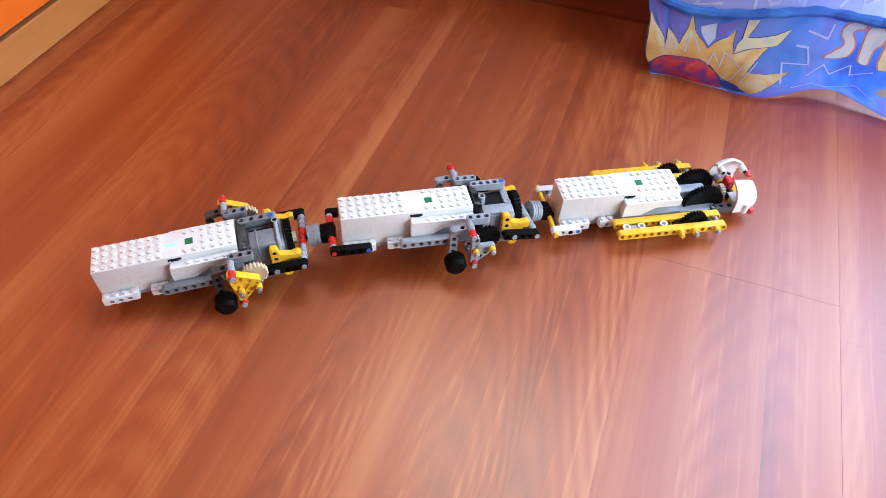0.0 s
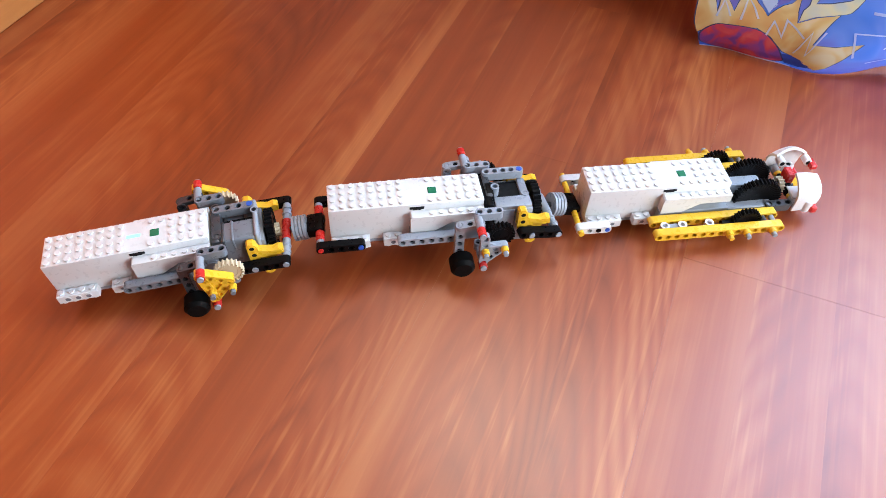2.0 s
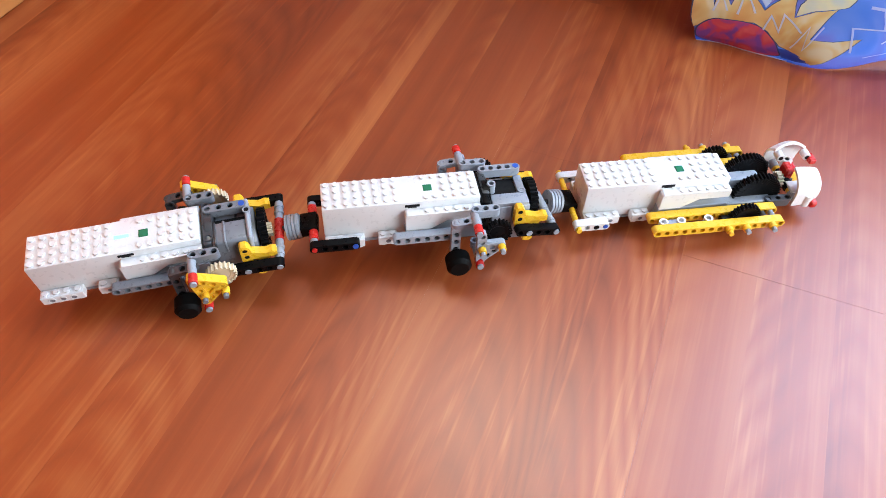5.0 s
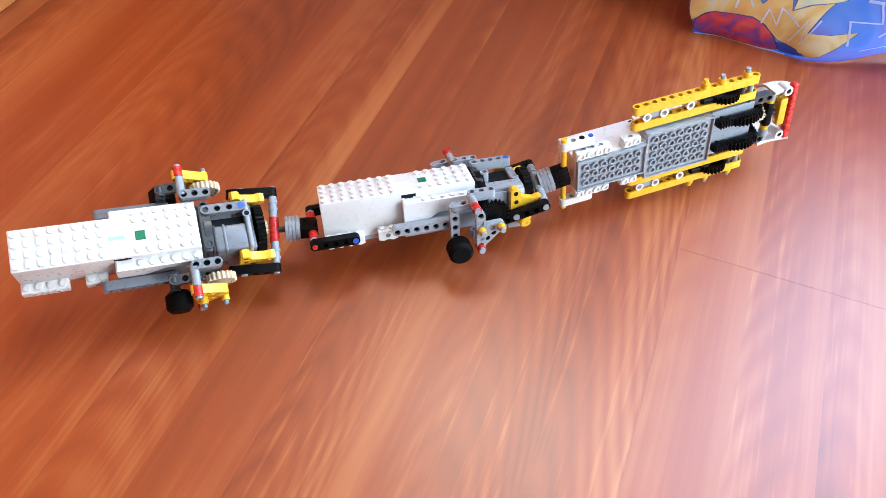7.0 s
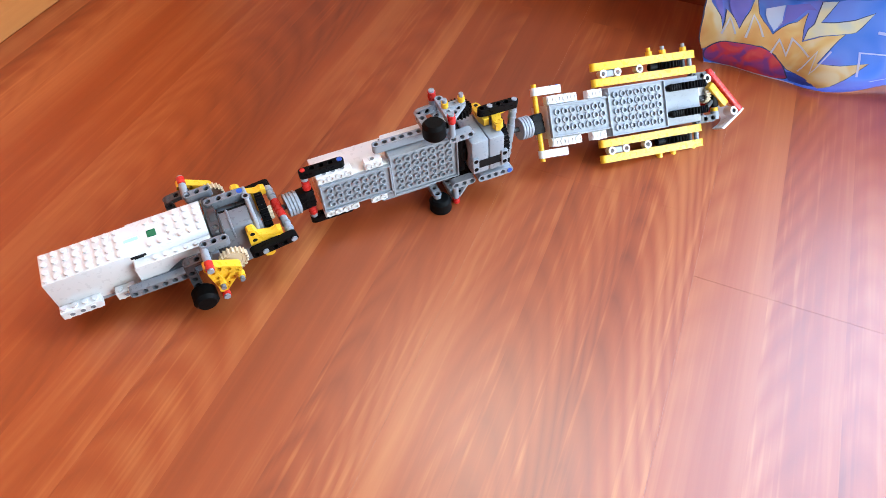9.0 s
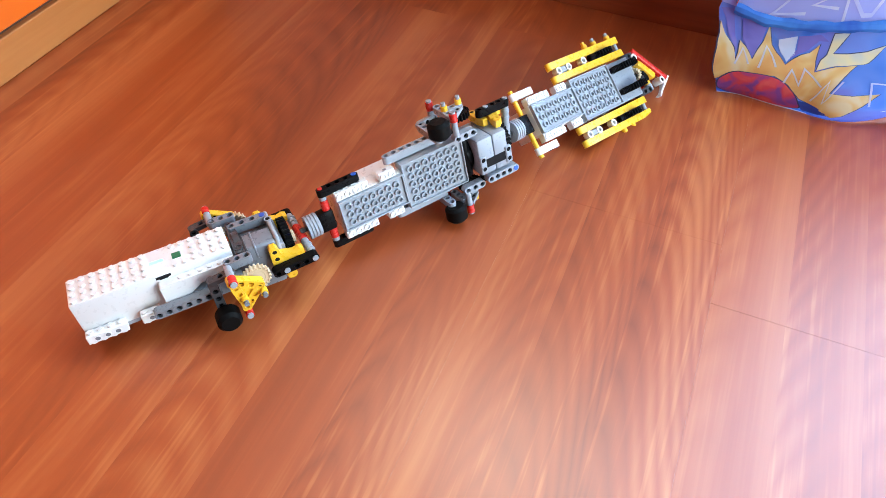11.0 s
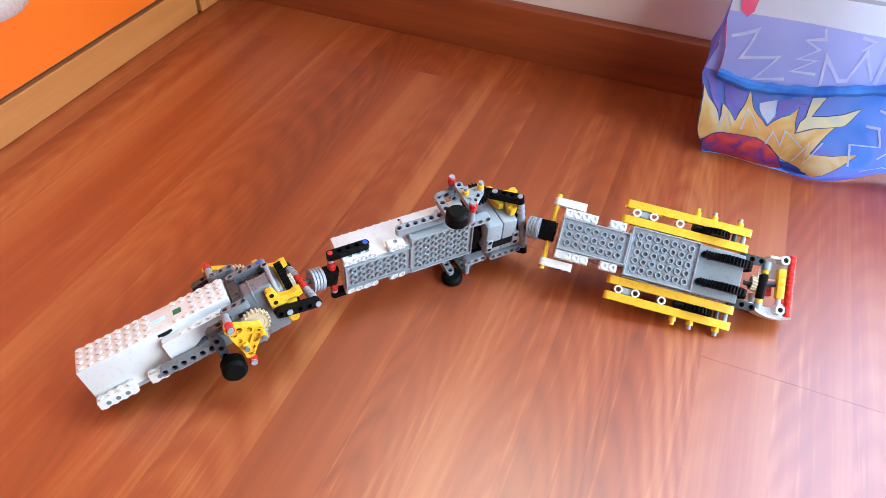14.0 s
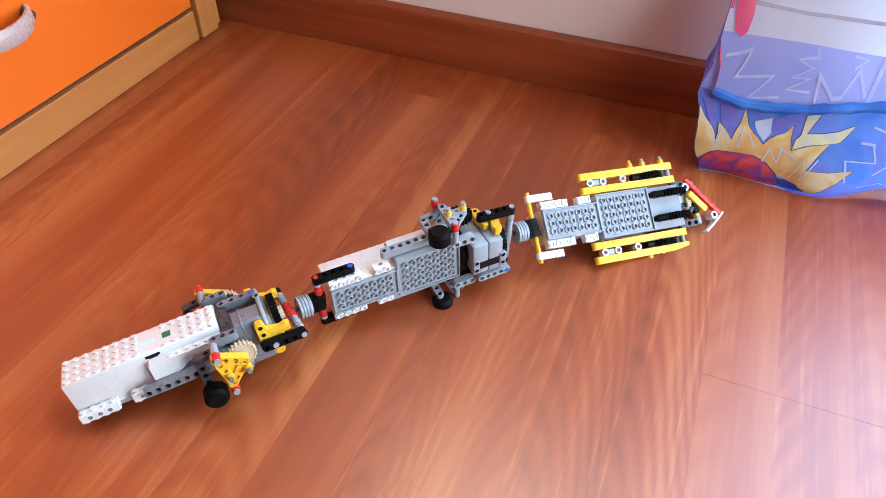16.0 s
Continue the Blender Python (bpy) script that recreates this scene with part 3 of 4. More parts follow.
    bmesh.ops.reverse_faces(bm, faces=low)
    for v in bm.verts:
        v.co = tent_point(v.co.x, v.co.y / 0.3) + Vector((0, -off, off * 0.4)) * 0.5
    bmesh.ops.recalc_face_normals(bm, faces=bm.faces)
    return bm


def play_tent():
    tent = tagged(new("play_tent"), "slack printed polyester play tent in blue, violet, yellow and red", "tent")
    part("front_band", tent_sheet(0, 1.05, 0, seam_v, 150, 26), TENT_BLUE, tent, "blue printed lower band, sagging onto the floor")
    part("front_panel", tent_sheet(0.0, 1.05, seam_v, 0.82, 120, 8), TENT_LILAC, tent, "sunlit lilac front panel")
    part("roof_panel", tent_sheet(0.0, 1.05, 0.82, 1, 60, 8), TENT_WHITE, tent, "bright white upper panel")
    # side cloth, going back to the wall
    bm = bmesh.new()
    rows = []
    for j in range(15):
        p = tent_point(0, j / 14)
        rows.append([bm.verts.new((p.x + 0.010 * math.sin(math.pi * i / 8) * math.exp(-p.z / 0.05), p.y + (0.886 - p.y) * i / 8, p.z)) for i in range(9)])
    for j in range(14):
        for i in range(8):
            bm.faces.new((rows[j][i], rows[j + 1][i], rows[j + 1][i + 1], rows[j][i + 1]))
    part("side_panel", bm, TENT_PURPLE, tent, "violet side cloth")
    # the burst runs on round the corner
    bm = bmesh.new()
    for k in range(3):
        y0 = 0.2 + 0.26 * k
        ring = []
        for f, v in ((y0 - 0.17, 0.10), (y0 + 0.17, 0.10), (y0 + 0.14, 0.38), (y0 + 0.02, 0.60 - 0.05 * k), (y0 - 0.12, 0.36)):
            p = tent_point(0, v)
            ring.append(bm.verts.new((p.x + 0.010 * math.sin(math.pi * f) * math.exp(-p.z / 0.05) - 0.0012, p.y + (0.886 - p.y) * f, p.z)))
        bm.faces.new(ring[::-1])
    part("side_print", bm, TENT_FLAME, tent, "yellow burst print on the side cloth")
    # piped seam with its pole
    bm = bmesh.new()
    pts = [tent_point(0.0 + 0.0015 * i, 0.80 - 0.022 * i) for i in range(6)] + [tent_point(0.008 + 1.03 * (i / 90) ** 1.3, seam_v(0.008 + 1.03 * (i / 90) ** 1.3)) for i in range(91)]
    rings = []
    for i, p in enumerate(pts):
        r = (0.0032 if i < 6 else 0.0062) + 0.0010 * math.sin(i * 1.9)
        rings.append([bm.verts.new(p + Vector((0, r * math.cos(a) - 0.003, r * math.sin(a)))) for a in [2 * math.pi * j / 8 for j in range(8)]])
    red = bmesh.new()
    for i, (a, b) in enumerate(zip(rings, rings[1:])):
        dest = red if i < 6 else bm
        if i < 6:
            a, b = ([red.verts.new(v.co) for v in ring] for ring in (a, b))
        for j in range(8):
            dest.faces.new((a[j], a[(j + 1) % 8], b[(j + 1) % 8], b[j]))
    bmesh.ops.delete(bm, geom=[v for v in bm.verts if not v.link_faces], context="VERTS")
    for mesh, cloth_of, words in ((bm, TENT_SLEEVE, "blue piped pole sleeve"), (red, TENT_RED, "red and violet end of the pole sleeve")):
        bmesh.ops.remove_doubles(mesh, verts=mesh.verts, dist=1e-6)
        bmesh.ops.recalc_face_normals(mesh, faces=mesh.faces)
        part("pole_sleeve", mesh, cloth_of, tent, words)
    part("hem", tent_sheet(0.10, 1.05, 0.0, 0.03, 110, 1, 0.0015), TENT_BLUE, tent, "blue rolled hem")
    part("hem", tent_sheet(0.0, 0.10, 0.0, 0.016, 24, 1, 0.0015), TENT_WHITE, tent, "white rolled hem under the red print")
    flame = [(-0.003, 0.255), (-0.003, 0.40), (0.001, 0.60), (0.010, 0.44), (0.014, 0.345), (0.015, 0.52), (0.019, 0.48), (0.028, 0.38), (0.032, 0.50), (0.036, 0.615), (0.048, 0.48), (0.060, 0.39), (0.072, 0.51), (0.086, 0.59), (0.087, 0.47), (0.090, 0.375), (0.108, 0.45), (0.128, 0.51), (0.120, 0.39), (0.112, 0.26), (0.135, 0.275), (0.160, 0.315), (0.144, 0.18), (0.124, 0.04), (0.106, 0.13), (0.086, 0.155), (0.070, 0.25), (0.054, 0.295), (0.036, 0.285), (0.014, 0.26), (-0.001, 0.18)]
    def rounded(points):
        for _ in range(2):
            points = [(a[0] * w + b[0] * (1 - w), a[1] * w + b[1] * (1 - w)) for a, b in zip(points, points[1:] + points[:1]) for w in (0.75, 0.25)]
        return points

    def grown(points, by):
        c, out = len(points), []
        area = sum(points[i][0] * points[(i + 1) % c][1] - points[(i + 1) % c][0] * points[i][1] for i in range(c))
        for i in range(c):
            a, b, d = points[i - 1], points[i], points[(i + 1) % c]
            n = Vector(((d[1] - a[1]) * 0.3, -(d[0] - a[0]))).normalized() * (by if area > 0 else -by)
            out.append((b[0] + n.x, b[1] + n.y / 0.3))
        return out

    spike = [(0.096, 0.635), (0.110, 0.648), (0.104, 0.595), (0.101, 0.567), (0.115, 0.575), (0.132, 0.592), (0.148, 0.625), (0.141, 0.575), (0.134, 0.535), (0.129, 0.520), (0.108, 0.462), (0.091, 0.390), (0.092, 0.50), (0.096, 0.56)]
    oval = [(0.014, 0.270), (0.028, 0.282), (0.044, 0.290), (0.058, 0.280), (0.070, 0.240), (0.080, 0.180), (0.087, 0.110), (0.091, 0.045), (0.074, 0.008), (0.050, 0.004), (0.022, 0.004), (0.002, 0.060), (0.001, 0.180)]
    oval = rounded(oval)
    ess = [(0.226, 0.688), (0.212, 0.685), (0.203, 0.665), (0.203, 0.635), (0.210, 0.612), (0.210, 0.588), (0.200, 0.565), (0.190, 0.49), (0.206, 0.50), (0.219, 0.56), (0.222, 0.605), (0.216, 0.635), (0.213, 0.652), (0.219, 0.668), (0.226, 0.668)]
    pee = [(0.229, 0.686), (0.246, 0.685), (0.251, 0.66), (0.250, 0.625), (0.241, 0.605), (0.243, 0.47), (0.232, 0.485), (0.230, 0.58)]
    ess, pee = rounded(ess), rounded(pee)
    block = [(0.255, 0.66), (0.268, 0.67), (0.278, 0.60), (0.275, 0.48), (0.256, 0.445), (0.253, 0.55)]
    for shape in (flame, spike, oval):
        part("print_outline", tent_patch(grown(shape, 0.0016 if shape is oval else 0.0010), 0.0016 if shape is oval else 0.0007), TENT_INK, tent, "dark outline of the printed burst")
    for shape in (ess, pee, block):
        part("letter_edge", tent_patch(grown(shape, 0.0022), 0.0007), TENT_ORANGE, tent, "orange edge of a printed letter shape")
        part("letter_print", tent_patch(shape, 0.0012), TENT_FLAME if shape is block else TENT_PALE, tent, "pale printed letter shape")
    part("flame_print", tent_patch(flame, 0.0012), TENT_FLAME, tent, "jagged yellow and orange burst print")
    part("spike_print", tent_patch(spike, 0.0012), TENT_FLAME2, tent, "pale yellow-grey spike of the print")
    part("red_print", tent_patch(oval, 0.0019), TENT_RED, tent, "red oval print with violet edge")
    part("navy_print", tent_patch([(0.086, 0.135), (0.098, 0.145), (0.110, 0.120), (0.122, 0.062), (0.108, 0.035), (0.093, 0.032)], 0.0012), TENT_PIPE, tent, "navy foot of the print")
    for pts in ([(0.001, 0.645), (0.008, 0.650), (0.012, 0.52), (0.013, 0.40), (0.009, 0.48), (0.004, 0.61)],
                [(0.017, 0.54), (0.022, 0.45), (0.028, 0.40), (0.031, 0.52), (0.034, 0.61), (0.020, 0.625), (0.014, 0.640)],
                [(0.064, 0.600), (0.084, 0.622), (0.093, 0.605), (0.084, 0.600), (0.071, 0.53), (0.066, 0.48), (0.061, 0.43), (0.066, 0.55)]):
        part("violet_print", tent_patch(pts, 0.0016), TENT_PURPLE, tent, "violet tongue of the print")
    part("pale_print", tent_patch([(0.047, 0.575), (0.063, 0.60), (0.066, 0.51), (0.060, 0.415), (0.052, 0.49)], 0.0016), TENT_PALE, tent, "pale blue-white printed shape")
    part("pale_print", tent_patch([(0.40, 0.1), (0.44, 0.3), (0.42, 0.34), (0.50, 0.42), (0.48, 0.28), (0.54, 0.26), (0.48, 0.18)], 0.0016), TENT_PALE, tent, "pale blue-white printed shape")
    part("pale_print", tent_patch([(0.262, 0.25), (0.285, 0.40), (0.31, 0.45), (0.33, 0.36), (0.30, 0.24)], 0.0016), TENT_FLAME2, tent, "pale yellow printed shape")
    for width, pts in ((0.0026, [(0.014, 0.32), (0.018, 0.45), (0.026, 0.34)]),
                       (0.0032, [(0.036, 0.33), (0.038, 0.525), (0.052, 0.36)]),
                       (0.0032, [(0.064, 0.24), (0.068, 0.36), (0.080, 0.26), (0.080, 0.385), (0.102, 0.285)]),
                       (0.0028, [(0.097, 0.165), (0.108, 0.335), (0.109, 0.175), (0.121, 0.355)]),
                       (0.0030, [(0.158, 0.565), (0.172, 0.565), (0.178, 0.40), (0.148, 0.38), (0.155, 0.22)]),
                       (0.0026, [(0.166, 0.63), (0.190, 0.61), (0.192, 0.67)]),
                       (0.0024, [(0.18, 0.30), (0.195, 0.42), (0.205, 0.33), (0.225, 0.44), (0.228, 0.34), (0.252, 0.41)]),
                       (0.0024, [(0.17, 0.17), (0.19, 0.23), (0.21, 0.17), (0.24, 0.25), (0.27, 0.16)]),
                       (0.0026, [(0.006, 0.765), (0.024, 0.79), (0.018, 0.71), (0.050, 0.73), (0.034, 0.655), (0.062, 0.675)]),
                       (0.0026, [(0.084, 0.815), (0.088, 0.795), (0.070, 0.785), (0.086, 0.77), (0.068, 0.735), (0.086, 0.74), (0.066, 0.700), (0.090, 0.705)]),
                       (0.0036, [(0.098, 0.675), (0.095, 0.755), (0.114, 0.70), (0.122, 0.705), (0.132, 0.785), (0.146, 0.715)]),
                       (0.0022, [(0.122, 0.812), (0.136, 0.808), (0.126, 0.785)]),
                       (0.0060, [(0.150, 0.705), (0.153, 0.815)]),
                       (0.0030, [(0.19, 0.72), (0.21, 0.80), (0.215, 0.73), (0.245, 0.80), (0.25, 0.72), (0.28, 0.79)])):
        part("zigzag_print", tent_patch(ribbon(pts, width * 0.75), 0.0017), TENT_LINE, tent, "white zigzag print")
    part("pink_strap", tent_patch([(0.003, 0.90), (0.004, 0.865), (0.007, 0.825), (0.012, 0.812), (0.016, 0.825), (0.017, 0.86), (0.015, 0.90), (0.014, 1.0), (0.003, 1.0)], 0.0018), TENT_PINK, tent, "pink printed edge strap")
    part("corner_strap", tent_patch([(0.0002, 0.87), (0.002, 0.868), (0.002, 1.0), (0.0002, 1.0)], 0.0018), TENT_PINK, tent, "pink strap end at the tent corner")
    # The fold's shade drawn as a grey line on the panel.
    part("roof_fold_shade", tent_patch(ribbon([(0.014, 0.888), (0.064, 0.880), (0.14, 0.884), (0.30, 0.886), (0.60, 0.886)], 0.0018), 0.0012), TENT_FOLD, tent, "grey line coloured as the shaded fold of the white panel")
    return tent


play_tent()

# ---- the toy-brick snake robot: tail, body and head ----
def studs(bm, places, z, r=0.3, h=0.22):
    for x, y in places:
        cyl(bm, (x, y, z + h / 2), "z", r, h, 12)


def prism(bm, outline, y0, y1, k=S):
    a = [bm.verts.new((x * k, y0 * k, z * k)) for x, z in outline]
    b = [bm.verts.new((x * k, y1 * k, z * k)) for x, z in outline]
    n = len(outline)
    for i in range(n):
        bm.faces.new((a[i], a[(i + 1) % n], b[(i + 1) % n], b[i]))
    bm.faces.new(a), bm.faces.new(b)
    bmesh.ops.recalc_face_normals(bm, faces=bm.faces)


def tray(bm, x0, x1, w, z0, z1, cols, rows):
    """An upside-down tray: rim, sunken bed and hollow stud tubes."""
    t = 0.16
    box(bm, x0, x1, -w, w, z0 + 0.30, z1, bevel=0.04)
    for a in ((x0, x0 + t, -w, w), (x1 - t, x1, -w, w), (x0 + t, x1 - t, -w, -w + t), (x0 + t, x1 - t, w - t, w)):
        box(bm, a[0], a[1], a[2], a[3], z0, z0 + 0.34, bevel=0.03)
    for i in range(cols):
        for j in range(rows):
            tube(bm, ((x0 + x1) / 2 + (i - (cols - 1) / 2) * 1.0, (j - (rows - 1) / 2) * 1.0, z0 + 0.16), "z", 0.40, 0.27, 0.30, 14)


def hub(thing, led):
    bm = bmesh.new()
    box(bm, -8, 8, -2, 2, 0.32, 4.8, bevel=0.10, seg=2)
    shelf = [(0.25, 1.75), (0.25, 3.75), (0.4, 3.9), (8, 3.9), (8, 2.9), (4.6, 2.9), (2.7, 1.75)]
    prism(bm, shelf, -3, -1.95)
    prism(bm, shelf, 1.95, 3)
    studs(bm, [(x - 7.5, y - 1.5) for x in range(8) for y in range(4)], 4.78)
    studs(bm, [(x + 2.5, y) for x in range(6) for y in (-1.5, 1.5)] + [(x + 4.5, y) for x in range(4) for y in (-0.5, 0.5)], 4.78)
    studs(bm, [(x + 2.5, y) for x in range(6) for y in (-2.5, 2.5)], 3.88, h=0.2)
    h = part("hub", bm, WHITE, thing, "white plastic power hub with rows of studs")
    for s in (-1, 1):
        for x0, n in ((-8, 4), (-2.6, 2)):
            bm = bmesh.new()
            box(bm, x0, x0 + n, min(s * 2.0, s * 3), max(s * 2.0, s * 3), 0.10, 1.15, bevel=0.06)
            studs(bm, [(x0 + 0.5 + i, s * 2.5) for i in range(n)], 1.13)
            for i in range(n):
                tube(bm, (x0 + 0.5 + i, s * 2.52, 0.05), "z", 0.40, 0.26, 0.16, 12)
            part("side_plate", bm, WHITE, h, "white studded side plate")
            for i in range(n - 1):
                part("peg_hole", one(tube, (x0 + 1.0 + i, s * 3.0, 0.62), "y", 0.36, 0.26, 0.10, 12), WHITE, h)
                # Mid-grey disc colours in the mild shade of the peg hole.
                part("peg_hole_shade", one(cyl, (x0 + 1.0 + i, s * 3.0, 0.62), "y", 0.26, 0.03, 12), MGREY, h)
        part("port", one(box, 0.25, 1.75, s * 2.02 - 0.03, s * 2.02 + 0.03, 4.05, 4.5, bevel=0.02), SHADE, h, "dark cable port")
        bm = bmesh.new()
        for x in (0.25, 1.45):
            box(bm, x, x + 0.3, s * 2.05 - 0.02, s * 2.05 + 0.02, 4.03, 4.18, bevel=0)
        part("port_lip", bm, WHITE, h)
    part("power_button", one(box, 2.35, 3.25, -0.5, 0.42, 4.78, 4.86, bevel=0.05), GREEN, h, "square green power button")
    part("indicator_light", one(box, 0.05, 1.45, -0.22, 0.16, 4.78, 4.82, bevel=0.02), led, h, "glowing indicator window")
    part("rear_tray", one(tray, -7.95, 0.12, 1.93, -0.18, 0.5, 7, 3), TRAY, thing, "grey battery tray with three rows of hollow studs")
    part("front_tray", one(tray, 0.18, 8.2, 2.93, 0.0, 1.8, 7, 5), TRAY, thing, "grey motor tray with five rows of hollow studs")
    return h


def pin(bm, c, axis, length, r=0.30):
    cyl(bm, c, axis, r, length, 10)
    cyl(bm, c, axis, r * 1.25, length * 0.22, 10)


def drive_unit(thing, tail):
    """Motor block, gears, swinging arms and the two side feet in front of a hub."""
    lever, cog = (YELLOW, TAN) if tail else (LGREY, BLACK)
    grey = MGREY if tail else LGREY
    bm = bmesh.new()
    box(bm, 8.15, 9.1, -2.5, 2.5, 0.0, 4.3, bevel=0.35, seg=2)
    cyl(bm, (8.9, 0, 2.2), "x", 2.35, 0.7, 28)
    part("motor_mount", bm, DGREY if tail else BLACK, thing, "dark grey motor mount plate" if tail else "black motor mount plate")
    bm = bmesh.new()
    box(bm, 9.3, 11.4, -2.45, 2.2, -1.4, 3.3, bevel=0.22, seg=2)
    box(bm, 11.44, 13.3, -2.45, 2.2, -1.4, 3.3, bevel=0.16, seg=2)
    box(bm, 10.0, 13.2, 2.1, 2.5, -0.4, 2.8, bevel=0.1)
    part("motor", bm, grey, thing, "light grey rounded motor housing")
    # Proud black block: the slot's shade as a shape.
    part("motor_slot_shade", one(box, 10.1, 13.0, 0.25, 1.35, -1.47, -1.1, bevel=0.03), SHADE, thing, "black block coloured as the motor's shaded slot")
    for x in (9.7, 13.25):
        bm = bmesh.new()
        box(bm, x - 0.42, x + 0.42, -0.3, 1.9, -1.58, -1.1, bevel=0.1)
        for y in (0.1, 1.3):
            tube(bm, (x, y, -1.58), "z", 0.38, 0.28, 0.12, 12)
        clip = part("clip", bm, grey, thing, "grey clip with peg holes")
        # Flat black discs: shade of the clip holes put into colour.
        for y in (0.1, 1.3):
            part("clip_hole_shade", one(cyl, (x, y, -1.585), "z", 0.28, 0.03, 12), BLACK, clip)
    part("lower_beam", one(beam, (10.4, 3.0, -1.1), (13.9, 3.0, -1.1), "z"), grey, thing, "light grey beam under the motor")
    part("blue_peg", one(cyl, (13.9, 3.0, -1.55), "z", 0.31, 0.2, 10), BLUE, thing)
    # upper frame
    if tail:
        bm = bmesh.new()
        box(bm, 9.05, 12.5, -2.55, 0.05, -1.7, 4.25, bevel=0.28, seg=3)
        part("motor_cover", bm, grey, thing, "smooth grey motor cover with rounded edges")
        for x in (9.25, 10.15):
            bm = bmesh.new()
            box(bm, x, x + 0.28, -2.62, 0.15, 2.6, 4.36, bevel=0.13, seg=2)
            part("cover_band", bm, grey if x > 10 else DGREY, thing, "raised band round the motor cover")
        bm = bmesh.new()
        box(bm, 12.45, 12.95, -2.6, 2.5, -1.5, 4.45, bevel=0.24, seg=3)
        tube(bm, (12.7, 0.9, 4.45), "z", 0.40, 0.26, 0.12, 12)
        part("end_plate", bm, LGREY, thing, "light grey end plate with a peg hole")
        # Black plug coloured as the shade in the plate's hole.
        part("plate_hole", one(cyl, (12.7, 0.9, 4.46), "z", 0.26, 0.06, 12), SHADE, thing)
        part("frame_beam", one(beam, (8.75, -1.7, 3.9), (8.75, 2.3, 3.9), "z"), DGREY, thing, "dark grey cross beam")
        # Black sheet in place of the hollow's shade.
        part("frame_pit_shade", one(box, 9.2, 12.4, 0.1, 1.0, 3.3, 3.36, bevel=0), SHADE, thing)
        part("hole_beam", one(beam, (8.9, 1.75, 4.1), (12.3, 1.75, 4.1), "z"), grey, thing, "grey beam with four peg holes")
        part("blue_peg", one(cyl, (12.3, 1.75, 4.58), "z", 0.32, 0.12, 12), BLUE, thing, "blue axle peg")
    else:
        part("hole_beam", one(beam, (9.0, 2.2, 4.3), (12.6, 2.2, 4.3), "z"), grey, thing, "light grey beam with four peg holes")
        part("blue_peg", one(cyl, (12.6, 2.2, 4.78), "z", 0.32, 0.12, 12), BLUE, thing, "blue axle peg")
        bm = bmesh.new()
        box(bm, 9.3, 13.2, -2.3, -0.7, 3.0, 3.7, bevel=0.15, seg=2)
        box(bm, 12.3, 13.2, -0.72, 2.0, 3.0, 3.7, bevel=0.15, seg=2)
        tube(bm, (12.75, -0.5, 3.72), "z", 0.42, 0.28, 0.12, 12)
        part("frame_plate", bm, grey, thing, "light grey frame plate")
        bm = bmesh.new()
        tube(bm, (9.5, -0.1, 4.1), "z", 0.46, 0.28, 1.2, 16)
        part("pin_joiner", bm, grey, thing, "upright grey pin joiner")
        # Thin sheet blackened as the shade inside the frame.
        part("frame_pit_shade", one(box, 9.3, 12.3, -0.7, 1.8, 3.31, 3.36, bevel=0), SHADE, thing)
        part("mount_clip", one(box, 8.4, 9.2, -1.2, 2.4, 3.4, 4.4, bevel=0.2, seg=2), DGREY, thing, "dark grey mount clip")
    part("large_gear", one(gear, (13.95, 0, 1.75), "x", 2.45, 0.8, 28), BLACK, thing, "large black toothed gear")
    part("small_gear", one(gear, (14.55, 0, 1.75), "x", 0.75, 0.5, 12), TAN, thing, "small tan gear")
    for s in (-1, 1):
        bm = bmesh.new()
        prism(bm, [(11.45, 3.75), (11.65, 4.0), (12.15, 4.0), (12.4, 3.7), (12.55, 2.95), (13.9, 2.55), (14.5, 2.75), (14.95, 2.6), (14.95, 1.95), (13.6, 1.75), (12.5, 1.85), (12.35, 0.7), (11.75, 0.7), (11.45, 1.6)], s * 2.65, s * 3.5)
        for x, z in ((11.95, 3.45), (12.0, 2.45), (14.45, 2.3)):
            tube(bm, (x, s * 3.5, z), "y", 0.40, 0.26, 0.10, 12)
        prism(bm, [(13.2, 2.2), (14.2, 2.0), (13.5, -0.3), (13.1, -0.8), (12.6, -0.7), (12.45, -0.1)], s * 2.65, s * 3.5)
        yarm = part("bent_arm", bm, YELLOW, thing, "bent yellow arm")
        for x, z in ((11.95, 3.45), (12.0, 2.45)):
            # Black disc on the arm: the hole's shade put into colour.
            part("arm_hole", one(cyl, (x, s * 3.51, z), "y", 0.26, 0.03, 12), SHADE, yarm)
        part("yellow_bush", one(tube, (13.1, s * 3.2, -0.2), "y", 0.52, 0.22, 0.8, 14), YELLOW, thing, "yellow axle bush")
        # side beam and foot
        part("side_beam", one(beam, (-0.75, s * 3.62, 1.45), (5.25, s * 3.62, 1.45), "y"), grey, thing, "grey seven-hole side beam")
        part("peg_beam", one(beam, (7.2, s * 3.6, 4.15), (9.2, s * 3.6, 4.15), "z"), grey, thing, "grey three-hole beam")
        part("peg_beam", one(beam, (7.4, s * 3.5, -0.45), (9.4, s * 3.5, -0.45), "z"), grey, thing, "grey three-hole beam")
        bm = bmesh.new()
        beam(bm, (5.1, s * 4.45, 3.5), (5.1, s * 4.45, -0.6), "y", h=0.85)
        beam(bm, (5.1, s * 4.62, 3.7), (7.1, s * 4.62, 3.95), "z", h=0.5)
        part("foot_arm", bm, DGREY if tail else grey, thing, "upright foot bracket")
        part("pivot_pin", one(cyl, (7.0, s * 4.65, 4.15), "y", 0.42, 1.9, 14), LGREY, thing, "light grey pivot pin")
